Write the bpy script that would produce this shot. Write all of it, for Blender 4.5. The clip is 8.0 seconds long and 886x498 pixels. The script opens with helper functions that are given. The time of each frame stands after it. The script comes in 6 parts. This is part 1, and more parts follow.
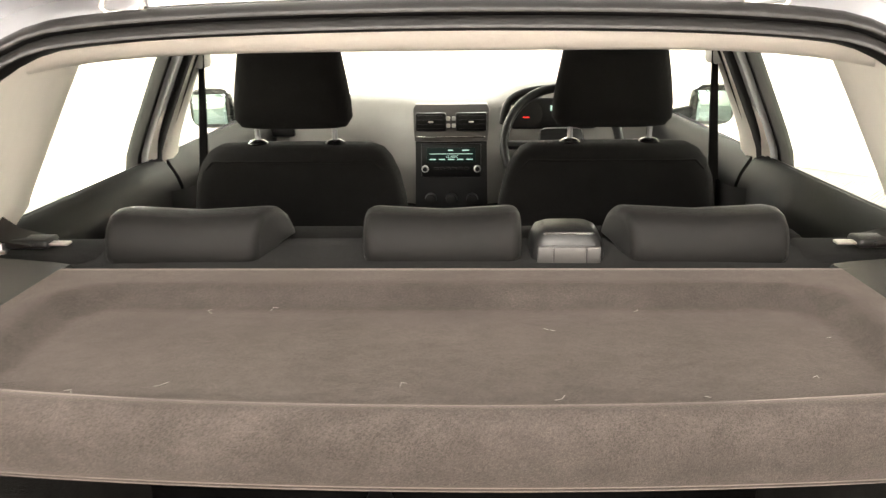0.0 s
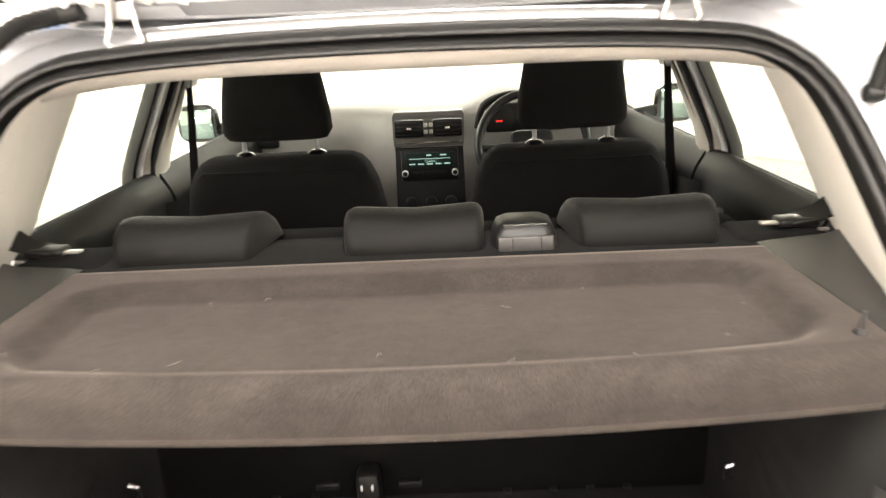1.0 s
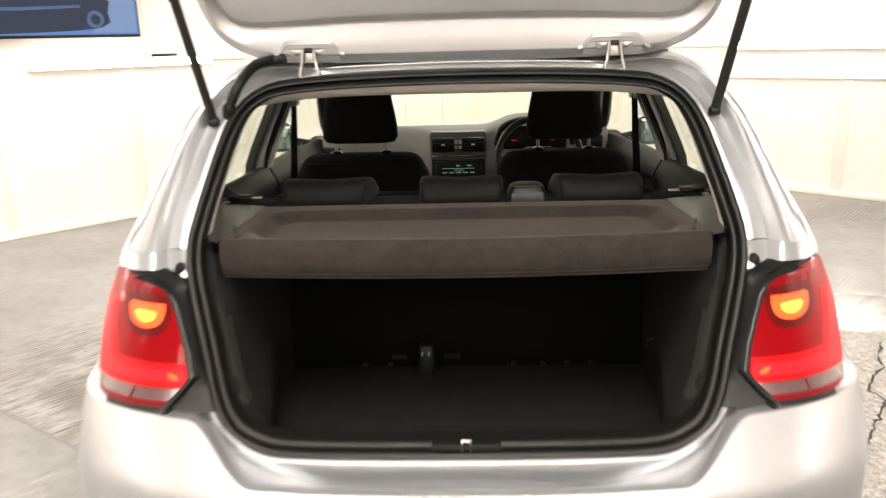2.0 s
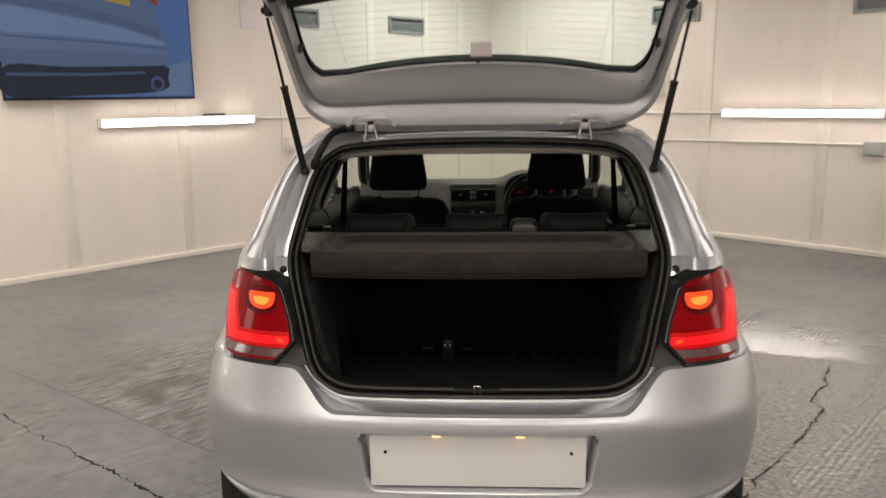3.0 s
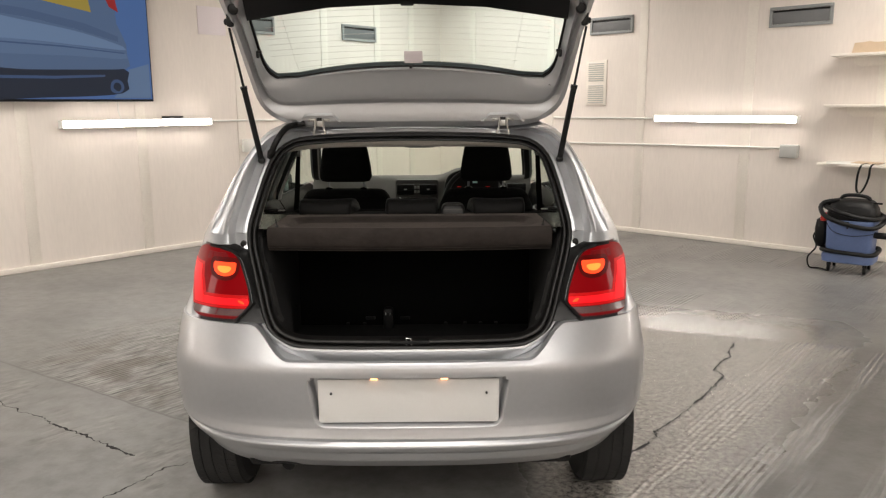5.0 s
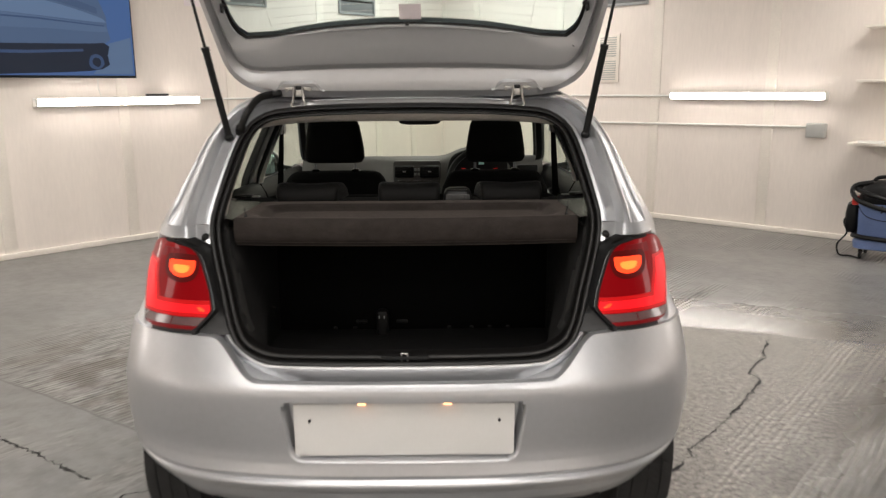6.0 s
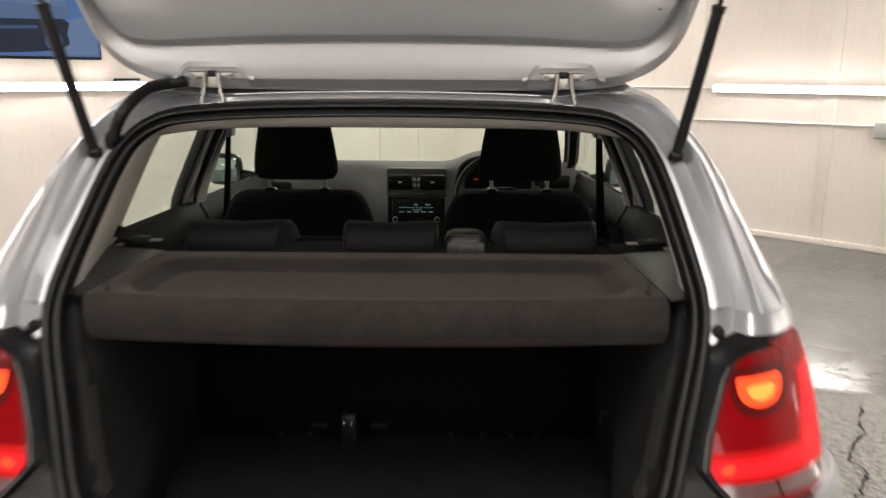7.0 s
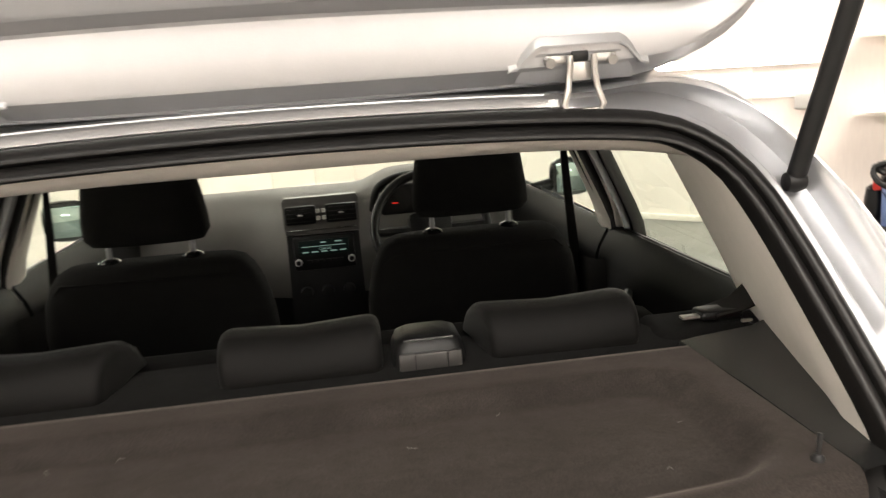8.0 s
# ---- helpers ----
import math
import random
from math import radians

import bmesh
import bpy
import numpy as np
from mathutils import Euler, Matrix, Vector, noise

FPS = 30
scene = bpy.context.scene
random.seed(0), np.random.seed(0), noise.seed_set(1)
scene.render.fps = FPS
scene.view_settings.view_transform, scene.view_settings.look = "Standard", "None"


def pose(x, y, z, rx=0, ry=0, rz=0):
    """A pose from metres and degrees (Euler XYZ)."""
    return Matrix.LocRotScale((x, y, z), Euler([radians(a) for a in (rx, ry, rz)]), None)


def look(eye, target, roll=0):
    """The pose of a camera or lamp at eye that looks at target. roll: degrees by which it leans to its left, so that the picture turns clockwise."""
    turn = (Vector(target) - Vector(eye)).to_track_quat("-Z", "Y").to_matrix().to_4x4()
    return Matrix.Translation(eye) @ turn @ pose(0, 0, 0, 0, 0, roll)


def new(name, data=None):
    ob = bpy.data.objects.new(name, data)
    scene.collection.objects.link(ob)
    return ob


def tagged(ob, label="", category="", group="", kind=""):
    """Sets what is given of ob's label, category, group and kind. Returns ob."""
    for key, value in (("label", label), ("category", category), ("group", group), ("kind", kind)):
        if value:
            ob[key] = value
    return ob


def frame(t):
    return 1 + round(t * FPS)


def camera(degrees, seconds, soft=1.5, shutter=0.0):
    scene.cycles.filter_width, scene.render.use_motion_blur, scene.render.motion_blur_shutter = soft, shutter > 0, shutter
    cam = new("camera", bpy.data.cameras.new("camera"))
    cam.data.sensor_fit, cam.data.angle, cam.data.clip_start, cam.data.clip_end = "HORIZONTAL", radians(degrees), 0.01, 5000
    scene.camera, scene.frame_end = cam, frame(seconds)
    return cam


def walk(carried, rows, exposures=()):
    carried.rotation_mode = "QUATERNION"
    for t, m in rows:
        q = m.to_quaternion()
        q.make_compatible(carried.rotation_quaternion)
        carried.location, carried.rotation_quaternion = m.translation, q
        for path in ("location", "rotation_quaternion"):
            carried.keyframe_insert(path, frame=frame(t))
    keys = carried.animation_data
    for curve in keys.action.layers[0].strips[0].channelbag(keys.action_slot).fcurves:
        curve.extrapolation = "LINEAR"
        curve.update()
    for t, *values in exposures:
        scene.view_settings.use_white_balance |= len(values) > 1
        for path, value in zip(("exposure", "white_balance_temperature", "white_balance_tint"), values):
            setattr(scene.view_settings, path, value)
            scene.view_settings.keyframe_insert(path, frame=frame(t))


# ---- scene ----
cam = camera(60.5, 8.0, soft=1.25, shutter=0.6)
PATH = [
    (0, (0.029, -0.135, 1.36), (-0.036, 1.762, 0.73), -0.7),
    (0.5, (0.047, -0.107, 1.36), (0.005, 1.785, 0.713), -2.0),
    (1, (0.058, -0.262, 1.384), (0.022, 1.639, 0.765), -2.7),
    (1.5, (0.019, -0.63, 1.417), (0.002, 1.292, 0.862), -1.9),
    (1.7, (0.01, -0.802, 1.42), (-0.024, 1.123, 0.875), -1.8),
    (2.8, (0.009, -1.649, 1.472), (-0.102, 0.299, 1.035), -0.5),
    (3, (0.008, -1.774, 1.485), (-0.089, 0.185, 1.095), -0.7),
    (3.5, (0.069, -2.045, 1.472), (0.012, -0.077, 1.12), -0.2),
    (4, (0.097, -2.186, 1.471), (0.066, -0.219, 1.111), -0.4),
    (4.5, (0.098, -2.208, 1.459), (0.095, -0.241, 1.098), -0.5),
    (5, (0.096, -2.193, 1.459), (0.111, -0.228, 1.086), -0.3),
    (5.2, (0.095, -2.182, 1.455), (0.105, -0.218, 1.077), -0.4),
    (6.5, (0.113, -1.283, 1.391), (0.118, 0.668, 0.95), -0.4),
    (7, (0.129, -0.805, 1.408), (0.107, 1.144, 0.96), 0.3),
    (7.5, (0.086, -0.328, 1.4), (0.187, 1.626, 0.985), -1.4),
    (8, (0.077, -0.116, 1.403), (0.307, 1.817, 0.945), -4.1),
]
EXPOSURES = [(0, 2.86, 6500, 10), (0.5, 2.78, 6500, 10), (1.0, 2.72, 6500, 10), (1.5, 2.25, 6500, 10), (1.7, 1.85, 6500, 10), (2.3, 0.45, 6500, 10), (2.8, -0.22, 6500, 10), (3.0, -0.25, 6500, 10), (3.5, -0.45, 6450, 10), (4.0, -0.1, 6330, 10), (4.5, -0.08, 6330, 10), (5.2, -0.08, 6330, 10), (6.3, -0.05, 6200, 10), (6.5, -0.05, 6210, 10), (7.0, 0.22, 6235, 10), (7.3, 0.5, 6250, 10), (7.5, 0.87, 6316, 10), (8.0, 1.18, 6480, 10)]
walk(cam, [(t, look(eye, target, roll)) for t, eye, target, roll in PATH], EXPOSURES)

# ---- world ----
world = bpy.data.worlds.new("world")
scene.world = world
world.use_nodes = True
world.node_tree.nodes["Background"].inputs["Color"].default_value = (0.9, 0.93, 1.0, 1)
world.node_tree.nodes["Background"].inputs["Strength"].default_value = 0.02
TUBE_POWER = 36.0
PANEL_POWER = 7.8


# ---- materials ----
def material(name, color, rough=0.5, metal=0.0, vary=0.0, scale=8.0, bump=0.0, bump_scale=200.0, coat=0.0, sheen=0.0, spec=0.5, rough_vary=0.0, stretch=(1, 1, 1)):
    """A principled material with colour variation at two scales and a fine relief."""
    m = bpy.data.materials.new(name)
    m.use_nodes = True
    nt = m.node_tree
    b = nt.nodes["Principled BSDF"]
    b.inputs["Base Color"].default_value = (*color, 1)
    b.inputs["Roughness"].default_value = rough
    b.inputs["Metallic"].default_value = metal
    b.inputs["Coat Weight"].default_value = coat
    b.inputs["Coat Roughness"].default_value = 0.06
    b.inputs["Sheen Weight"].default_value = sheen
    b.inputs["Specular IOR Level"].default_value = spec
    tc = nt.nodes.new("ShaderNodeTexCoord")
    mp = nt.nodes.new("ShaderNodeMapping")
    mp.inputs["Scale"].default_value = stretch
    nt.links.new(tc.outputs["Object"], mp.inputs["Vector"])
    if vary or rough_vary:
        big = nt.nodes.new("ShaderNodeTexNoise")
        big.inputs["Scale"].default_value = scale
        big.inputs["Detail"].default_value = 6
        nt.links.new(mp.outputs[0], big.inputs["Vector"])
        small = nt.nodes.new("ShaderNodeTexNoise")
        small.inputs["Scale"].default_value = scale * 14
        small.inputs["Detail"].default_value = 3
        nt.links.new(mp.outputs[0], small.inputs["Vector"])
        mix = nt.nodes.new("ShaderNodeMath")
        mix.operation = "MULTIPLY_ADD"
        nt.links.new(small.outputs["Fac"], mix.inputs[0])
        mix.inputs[1].default_value = 0.5
        half = nt.nodes.new("ShaderNodeMath")
        half.operation = "MULTIPLY"
        half.inputs[1].default_value = 0.5
        nt.links.new(big.outputs["Fac"], half.inputs[0])
        nt.links.new(half.outputs[0], mix.inputs[2])
        if vary:
            ramp = nt.nodes.new("ShaderNodeValToRGB")
            ramp.color_ramp.elements[0].position = 0.3
            ramp.color_ramp.elements[1].position = 0.7
            ramp.color_ramp.elements[0].color = (*[c * (1 - vary) for c in color], 1)
            ramp.color_ramp.elements[1].color = (*[min(1, c * (1 + vary)) for c in color], 1)
            nt.links.new(mix.outputs[0], ramp.inputs["Fac"])
            nt.links.new(ramp.outputs["Color"], b.inputs["Base Color"])
        if rough_vary:
            rr = nt.nodes.new("ShaderNodeMapRange")
            rr.inputs["From Min"].default_value, rr.inputs["From Max"].default_value = 0.3, 0.7
            rr.inputs["To Min"].default_value, rr.inputs["To Max"].default_value = rough - rough_vary, rough + rough_vary
            nt.links.new(mix.outputs[0], rr.inputs["Value"])
            nt.links.new(rr.outputs[0], b.inputs["Roughness"])
    if bump:
        bn = nt.nodes.new("ShaderNodeTexNoise")
        bn.inputs["Scale"].default_value = bump_scale
        bn.inputs["Detail"].default_value = 4
        nt.links.new(mp.outputs[0], bn.inputs["Vector"])
        bp = nt.nodes.new("ShaderNodeBump")
        bp.inputs["Strength"].default_value = bump
        bp.inputs["Distance"].default_value = 0.003
        nt.links.new(bn.outputs["Fac"], bp.inputs["Height"])
        nt.links.new(bp.outputs[0], b.inputs["Normal"])
    return m


def glowing(name, color, strength, base=None):
    m = bpy.data.materials.new(name)
    m.use_nodes = True
    b = m.node_tree.nodes["Principled BSDF"]
    b.inputs["Base Color"].default_value = (*(base or color), 1)
    b.inputs["Roughness"].default_value = 0.4
    b.inputs["Emission Color"].default_value = (*color, 1)
    b.inputs["Emission Strength"].default_value = strength
    b.inputs["Specular IOR Level"].default_value = 0.12
    return m


def glass_material(name, tint, rough=0.0):
    """Thin car glass: mostly clear, with a mirror gloss by its angle."""
    m = bpy.data.materials.new(name)
    m.use_nodes = True
    nt = m.node_tree
    nt.nodes.remove(nt.nodes["Principled BSDF"])
    clear = nt.nodes.new("ShaderNodeBsdfTransparent")
    clear.inputs["Color"].default_value = (*tint, 1)
    gloss = nt.nodes.new("ShaderNodeBsdfGlossy")
    gloss.inputs["Roughness"].default_value = 0.02
    lw = nt.nodes.new("ShaderNodeLayerWeight")
    lw.inputs["Blend"].default_value = 0.5
    steep = nt.nodes.new("ShaderNodeMath")
    steep.operation, steep.inputs[1].default_value = "POWER", 5.0
    nt.links.new(lw.outputs["Facing"], steep.inputs[0])
    fr = nt.nodes.new("ShaderNodeMath")
    fr.operation, fr.inputs[1].default_value, fr.inputs[2].default_value = "MULTIPLY_ADD", 0.92, 0.05
    nt.links.new(steep.outputs[0], fr.inputs[0])
    mix = nt.nodes.new("ShaderNodeMixShader")
    nt.links.new(fr.outputs[0], mix.inputs[0])
    nt.links.new(clear.outputs[0], mix.inputs[1])
    nt.links.new(gloss.outputs[0], mix.inputs[2])
    nt.links.new(mix.outputs[0], nt.nodes["Material Output"].inputs["Surface"])
    return m


def floor_material():
    """Grey floor paint on old concrete slabs: a worn patch, a rough patch, joints and tamped grooves."""
    m = bpy.data.materials.new("painted_concrete")
    m.use_nodes = True
    nt = m.node_tree
    L = nt.links.new
    b = nt.nodes["Principled BSDF"]
    tc = nt.nodes.new("ShaderNodeTexCoord")

    def put(sock, v):
        if isinstance(v, (int, float)):
            sock.default_value = v
        else:
            L(v, sock)

    def calc(op, a, c=0.0, d=0.0):
        n = nt.nodes.new("ShaderNodeMath")
        n.operation = op
        put(n.inputs[0], a)
        put(n.inputs[1], c)
        put(n.inputs[2], d)
        return n.outputs[0]

    def step(v, lo, hi):
        """0 at lo, 1 at hi, smooth between."""
        n = nt.nodes.new("ShaderNodeMapRange")
        n.interpolation_type = "SMOOTHSTEP"
        flipped = lo > hi
        n.inputs["From Min"].default_value, n.inputs["From Max"].default_value = min(lo, hi), max(lo, hi)
        n.clamp = False
        L(v, n.inputs["Value"])
        return calc("SUBTRACT", 1.0, n.outputs[0]) if flipped else n.outputs[0]

    def tex(scale, detail=6, rough=0.55, turn=0.0, stretch=(1, 1, 1)):
        n = nt.nodes.new("ShaderNodeTexNoise")
        n.inputs["Scale"].default_value, n.inputs["Detail"].default_value, n.inputs["Roughness"].default_value = scale, detail, rough
        if not turn:
            L(tc.outputs["Object"], n.inputs["Vector"])
            return n.outputs["Fac"]
        mp = nt.nodes.new("ShaderNodeMapping")
        mp.inputs["Rotation"].default_value = (0, 0, radians(turn))
        L(tc.outputs["Object"], mp.inputs["Vector"])
        mq = nt.nodes.new("ShaderNodeMapping")
        mq.inputs["Scale"].default_value = stretch
        L(mp.outputs[0], mq.inputs["Vector"])
        L(mq.outputs[0], n.inputs["Vector"])
        return n.outputs["Fac"]

    def shade(src, p0, c0, p1, c1):
        r = nt.nodes.new("ShaderNodeValToRGB")
        r.color_ramp.elements[0].position, r.color_ramp.elements[1].position = p0, p1
        r.color_ramp.elements[0].color, r.color_ramp.elements[1].color = (*c0, 1), (*c1, 1)
        L(src, r.inputs["Fac"])
        return r.outputs["Color"]

    def mixed(kind, fac, a, c):
        n = nt.nodes.new("ShaderNodeMix")
        n.data_type, n.blend_type = "RGBA", kind
        put(n.inputs[0], fac)
        if isinstance(a, tuple):
            n.inputs[6].default_value = (*a, 1)
        else:
            L(a, n.inputs[6])
        if isinstance(c, tuple):
            n.inputs[7].default_value = (*c, 1)
        else:
            L(c, n.inputs[7])
        return n.outputs[2]

    sep = nt.nodes.new("ShaderNodeSeparateXYZ")
    L(tc.outputs["Object"], sep.inputs[0])
    x, y = sep.outputs["X"], sep.outputs["Y"]
    ragged = calc("MULTIPLY_ADD", tex(3.5, 7), 1.0, -0.5)

    def across(px, py, nx, ny, wobble=0.0):
        """Distance from a line over the floor."""
        d = calc("MULTIPLY_ADD", x, nx, -nx * px - ny * py)
        d = calc("MULTIPLY_ADD", y, ny, d)
        return calc("MULTIPLY_ADD", ragged, wobble, d) if wobble else d

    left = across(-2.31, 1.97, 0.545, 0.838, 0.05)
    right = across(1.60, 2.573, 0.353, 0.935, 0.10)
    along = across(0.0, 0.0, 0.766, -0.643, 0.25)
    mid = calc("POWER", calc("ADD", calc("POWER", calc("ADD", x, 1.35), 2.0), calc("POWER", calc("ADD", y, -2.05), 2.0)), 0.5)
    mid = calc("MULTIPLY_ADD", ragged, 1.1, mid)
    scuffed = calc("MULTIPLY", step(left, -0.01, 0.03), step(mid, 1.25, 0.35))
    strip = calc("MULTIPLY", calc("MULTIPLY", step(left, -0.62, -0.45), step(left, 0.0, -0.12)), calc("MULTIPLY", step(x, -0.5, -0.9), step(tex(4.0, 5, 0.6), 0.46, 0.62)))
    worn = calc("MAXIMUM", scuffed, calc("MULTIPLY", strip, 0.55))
    rough = calc("MULTIPLY", calc("MULTIPLY", step(right, 0.05, -0.09), step(along, 0.80, 0.30)), step(x, 0.3, 0.7))
    beyond = calc("MULTIPLY", step(right, 0.22, 0.40), step(x, 0.6, 1.4))

    base = shade(tex(1.4, 7), 0.3, (0.138, 0.138, 0.135), 0.72, (0.222, 0.218, 0.210))
    base = mixed("MULTIPLY", 1.0, base, shade(tex(11, 6, 0.65), 0.34, (0.80, 0.79, 0.775), 0.60, (1.05, 1.05, 1.05)))
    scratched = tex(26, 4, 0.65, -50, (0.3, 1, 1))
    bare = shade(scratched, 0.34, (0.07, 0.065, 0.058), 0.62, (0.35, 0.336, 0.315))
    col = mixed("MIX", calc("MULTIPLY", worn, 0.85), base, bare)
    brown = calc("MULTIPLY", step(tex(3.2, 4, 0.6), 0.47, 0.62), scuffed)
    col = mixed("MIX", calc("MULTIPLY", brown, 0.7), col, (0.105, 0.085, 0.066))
    # rough bare concrete; its pale flecks also hold the wall tube's glare as colour
    col = mixed("MIX", calc("MULTIPLY", rough, 0.72), col, shade(tex(40, 6, 0.75), 0.36, (0.085, 0.080, 0.072), 0.62, (0.60, 0.568, 0.515)))
    seam = calc("MULTIPLY", step(calc("ABSOLUTE", left), 0.010, 0.002), calc("MULTIPLY", step(x, -0.6, -0.9), step(x, -3.2, -2.4)))
    seam2 = calc("MULTIPLY", step(calc("ABSOLUTE", right), 0.008, 0.002), calc("MULTIPLY", step(x, 1.0, 1.2), step(x, 2.4, 2.2)))
    col = mixed("MIX", calc("MULTIPLY", calc("MAXIMUM", seam, seam2), 0.55), col, (0.08, 0.074, 0.066))

    # floor colour multiplied darker towards the right, past the rough patch
    slab = calc("MULTIPLY", calc("MULTIPLY", step(along, 0.30, 0.75), step(right, 0.25, -0.05)), 0.50)
    col = mixed("MULTIPLY", slab, col, (0.45, 0.45, 0.45))
    # tamped grooves, beaded along their length
    phase = calc("MULTIPLY_ADD", tex(2.5, 3), 0.03, across(0.0, 0.0, 0.766, -0.643))
    wave = calc("MULTIPLY_ADD", calc("SINE", calc("MULTIPLY", phase, 6.2832 / 0.029)), 0.5, 0.5)
    wave = calc("MULTIPLY", wave, step(tex(1.0, 3, 0.5, -50, (0.7, 7.0, 1)), 0.42, 0.60))
    near = calc("MULTIPLY", calc("MULTIPLY", calc("MULTIPLY", step(right, 0.05, -0.09), step(x, 0.3, 0.7)), calc("MULTIPLY", step(along, 0.12, 0.28), step(along, 1.05, 0.55))), 0.75)
    where = calc("MAXIMUM", near, calc("MULTIPLY", calc("MULTIPLY", beyond, 0.85), step(tex(0.9, 3), 0.44, 0.58)))
    where = calc("MAXIMUM", where, calc("MULTIPLY", scuffed, 0.55))
    where = calc("MAXIMUM", where, calc("MULTIPLY", step(right, 0.03, -0.03), calc("MULTIPLY", step(along, 0.8, 1.0), calc("MULTIPLY", step(x, 1.0, 1.5), 0.45))))
    groove = calc("MULTIPLY", wave, where)
    col = mixed("MULTIPLY", calc("MULTIPLY", calc("SUBTRACT", where, groove), 0.40), col, (0.45, 0.43, 0.40))
    L(col, b.inputs["Base Color"])
    polished = calc("MULTIPLY", calc("MAXIMUM", rough, calc("MULTIPLY", step(right, 0.9, 0.1), step(x, 0.5, 1.0))), step(along, 0.85, 0.25))
    gloss = calc("MULTIPLY_ADD", polished, -0.12, calc("MULTIPLY_ADD", step(x, 0.2, -0.6), 0.09, 0.275))
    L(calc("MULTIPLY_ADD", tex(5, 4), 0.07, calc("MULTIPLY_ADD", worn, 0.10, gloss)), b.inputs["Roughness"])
    L(calc("MULTIPLY_ADD", polished, 0.45, 0.5), b.inputs["Specular IOR Level"])
    L(calc("MULTIPLY", polished, 0.8), b.inputs["Coat Weight"])
    b.inputs["Coat Roughness"].default_value = 0.20

    high = calc("MULTIPLY", tex(26, 4, 0.6), 0.0014)
    high = calc("MULTIPLY_ADD", calc("MULTIPLY", tex(32, 8, 0.78), calc("MULTIPLY", rough, calc("MULTIPLY_ADD", near, -0.5, 1.0))), 0.0105, high)
    high = calc("MULTIPLY_ADD", calc("MULTIPLY", scratched, scuffed), 0.004, high)
    high = calc("MULTIPLY_ADD", groove, 0.0085, high)
    bp = nt.nodes.new("ShaderNodeBump")
    bp.inputs["Strength"].default_value, bp.inputs["Distance"].default_value = 0.9, 1.0
    L(high, bp.inputs["Height"])
    L(bp.outputs[0], b.inputs["Normal"])
    L(bp.outputs[0], b.inputs["Coat Normal"])
    return m


def carpet_material():
    """Brushed felt: rubbed patches, flecks and a fuzzy pile."""
    m = bpy.data.materials.new("shelf_carpet")
    m.use_nodes = True
    nt = m.node_tree
    L = nt.links.new
    b = nt.nodes["Principled BSDF"]
    b.inputs["Roughness"].default_value, b.inputs["Sheen Weight"].default_value, b.inputs["Specular IOR Level"].default_value = 0.95, 0.14, 0.05
    b.inputs["Sheen Tint"].default_value = (1.0, 0.87, 0.79, 1)
    b.inputs["Sheen Roughness"].default_value = 0.4
    tc = nt.nodes.new("ShaderNodeTexCoord")

    def tex(scale, stretch, detail=6):
        mp = nt.nodes.new("ShaderNodeMapping")
        mp.inputs["Scale"].default_value = stretch
        L(tc.outputs["Object"], mp.inputs["Vector"])
        n = nt.nodes.new("ShaderNodeTexNoise")
        n.inputs["Scale"].default_value, n.inputs["Detail"].default_value, n.inputs["Roughness"].default_value = scale, detail, 0.6
        n.inputs["Distortion"].default_value = 0.25
        L(mp.outputs[0], n.inputs["Vector"])
        return n.outputs["Fac"]

    def ramp(src, p0, a, p1, c):
        r = nt.nodes.new("ShaderNodeValToRGB")
        r.color_ramp.elements[0].position, r.color_ramp.elements[1].position = p0, p1
        r.color_ramp.elements[0].color, r.color_ramp.elements[1].color = (*a, 1), (*c, 1)
        L(src, r.inputs["Fac"])
        return r.outputs["Color"]

    def times(a, c):
        n = nt.nodes.new("ShaderNodeMix")
        n.data_type, n.blend_type = "RGBA", "MULTIPLY"
        n.inputs[0].default_value = 1.0
        L(a, n.inputs[6])
        L(c, n.inputs[7])
        return n.outputs[2]

    col = ramp(tex(9, (1, 1, 1), 8), 0.30, (0.0248, 0.0212, 0.0195), 0.72, (0.0366, 0.0314, 0.0289))
    col = times(col, ramp(tex(55, (0.6, 1, 1), 5), 0.34, (0.80, 0.80, 0.80), 0.66, (1.04, 1.04, 1.04)))
    col = times(col, ramp(tex(520, (1, 1, 1), 3), 0.36, (0.72, 0.71, 0.70), 0.62, (1.12, 1.11, 1.10)))
    col = times(col, ramp(tex(1100, (1, 1, 1), 1), 0.35, (0.70, 0.70, 0.70), 0.65, (1.15, 1.15, 1.15)))
    L(col, b.inputs["Base Color"])
    bp = nt.nodes.new("ShaderNodeBump")
    bp.inputs["Strength"].default_value, bp.inputs["Distance"].default_value = 0.16, 0.004
    L(tex(800, (1, 1, 1), 4), bp.inputs["Height"])
    b2 = nt.nodes.new("ShaderNodeBump")
    b2.inputs["Strength"].default_value, b2.inputs["Distance"].default_value = 0.07, 0.008
    L(tex(60, (1, 1, 1), 7), b2.inputs["Height"])
    L(bp.outputs[0], b2.inputs["Normal"])
    L(b2.outputs[0], b.inputs["Normal"])
    return m


PAINT = material("silver_paint", (0.455, 0.463, 0.480), 0.37, 0.76, vary=0.04, scale=60, bump=0.02, bump_scale=1400, coat=0.45)
INNER_PAINT = material("silver_inner_paint", (0.415, 0.418, 0.425), 0.42, 0.62, vary=0.03, scale=40, bump=0.02, bump_scale=1400)
BLACK_GLOSS = material("black_gloss", (0.008, 0.008, 0.008), 0.12, vary=0.1, scale=30)
MID_GREY = material("mid_grey_plastic", (0.055, 0.052, 0.049), 0.42, vary=0.06, scale=20, bump=0.1)
BLACK_PLASTIC = material("black_plastic", (0.0055, 0.0055, 0.0057), 0.42, vary=0.2, scale=30, bump=0.15, bump_scale=700, spec=0.28)
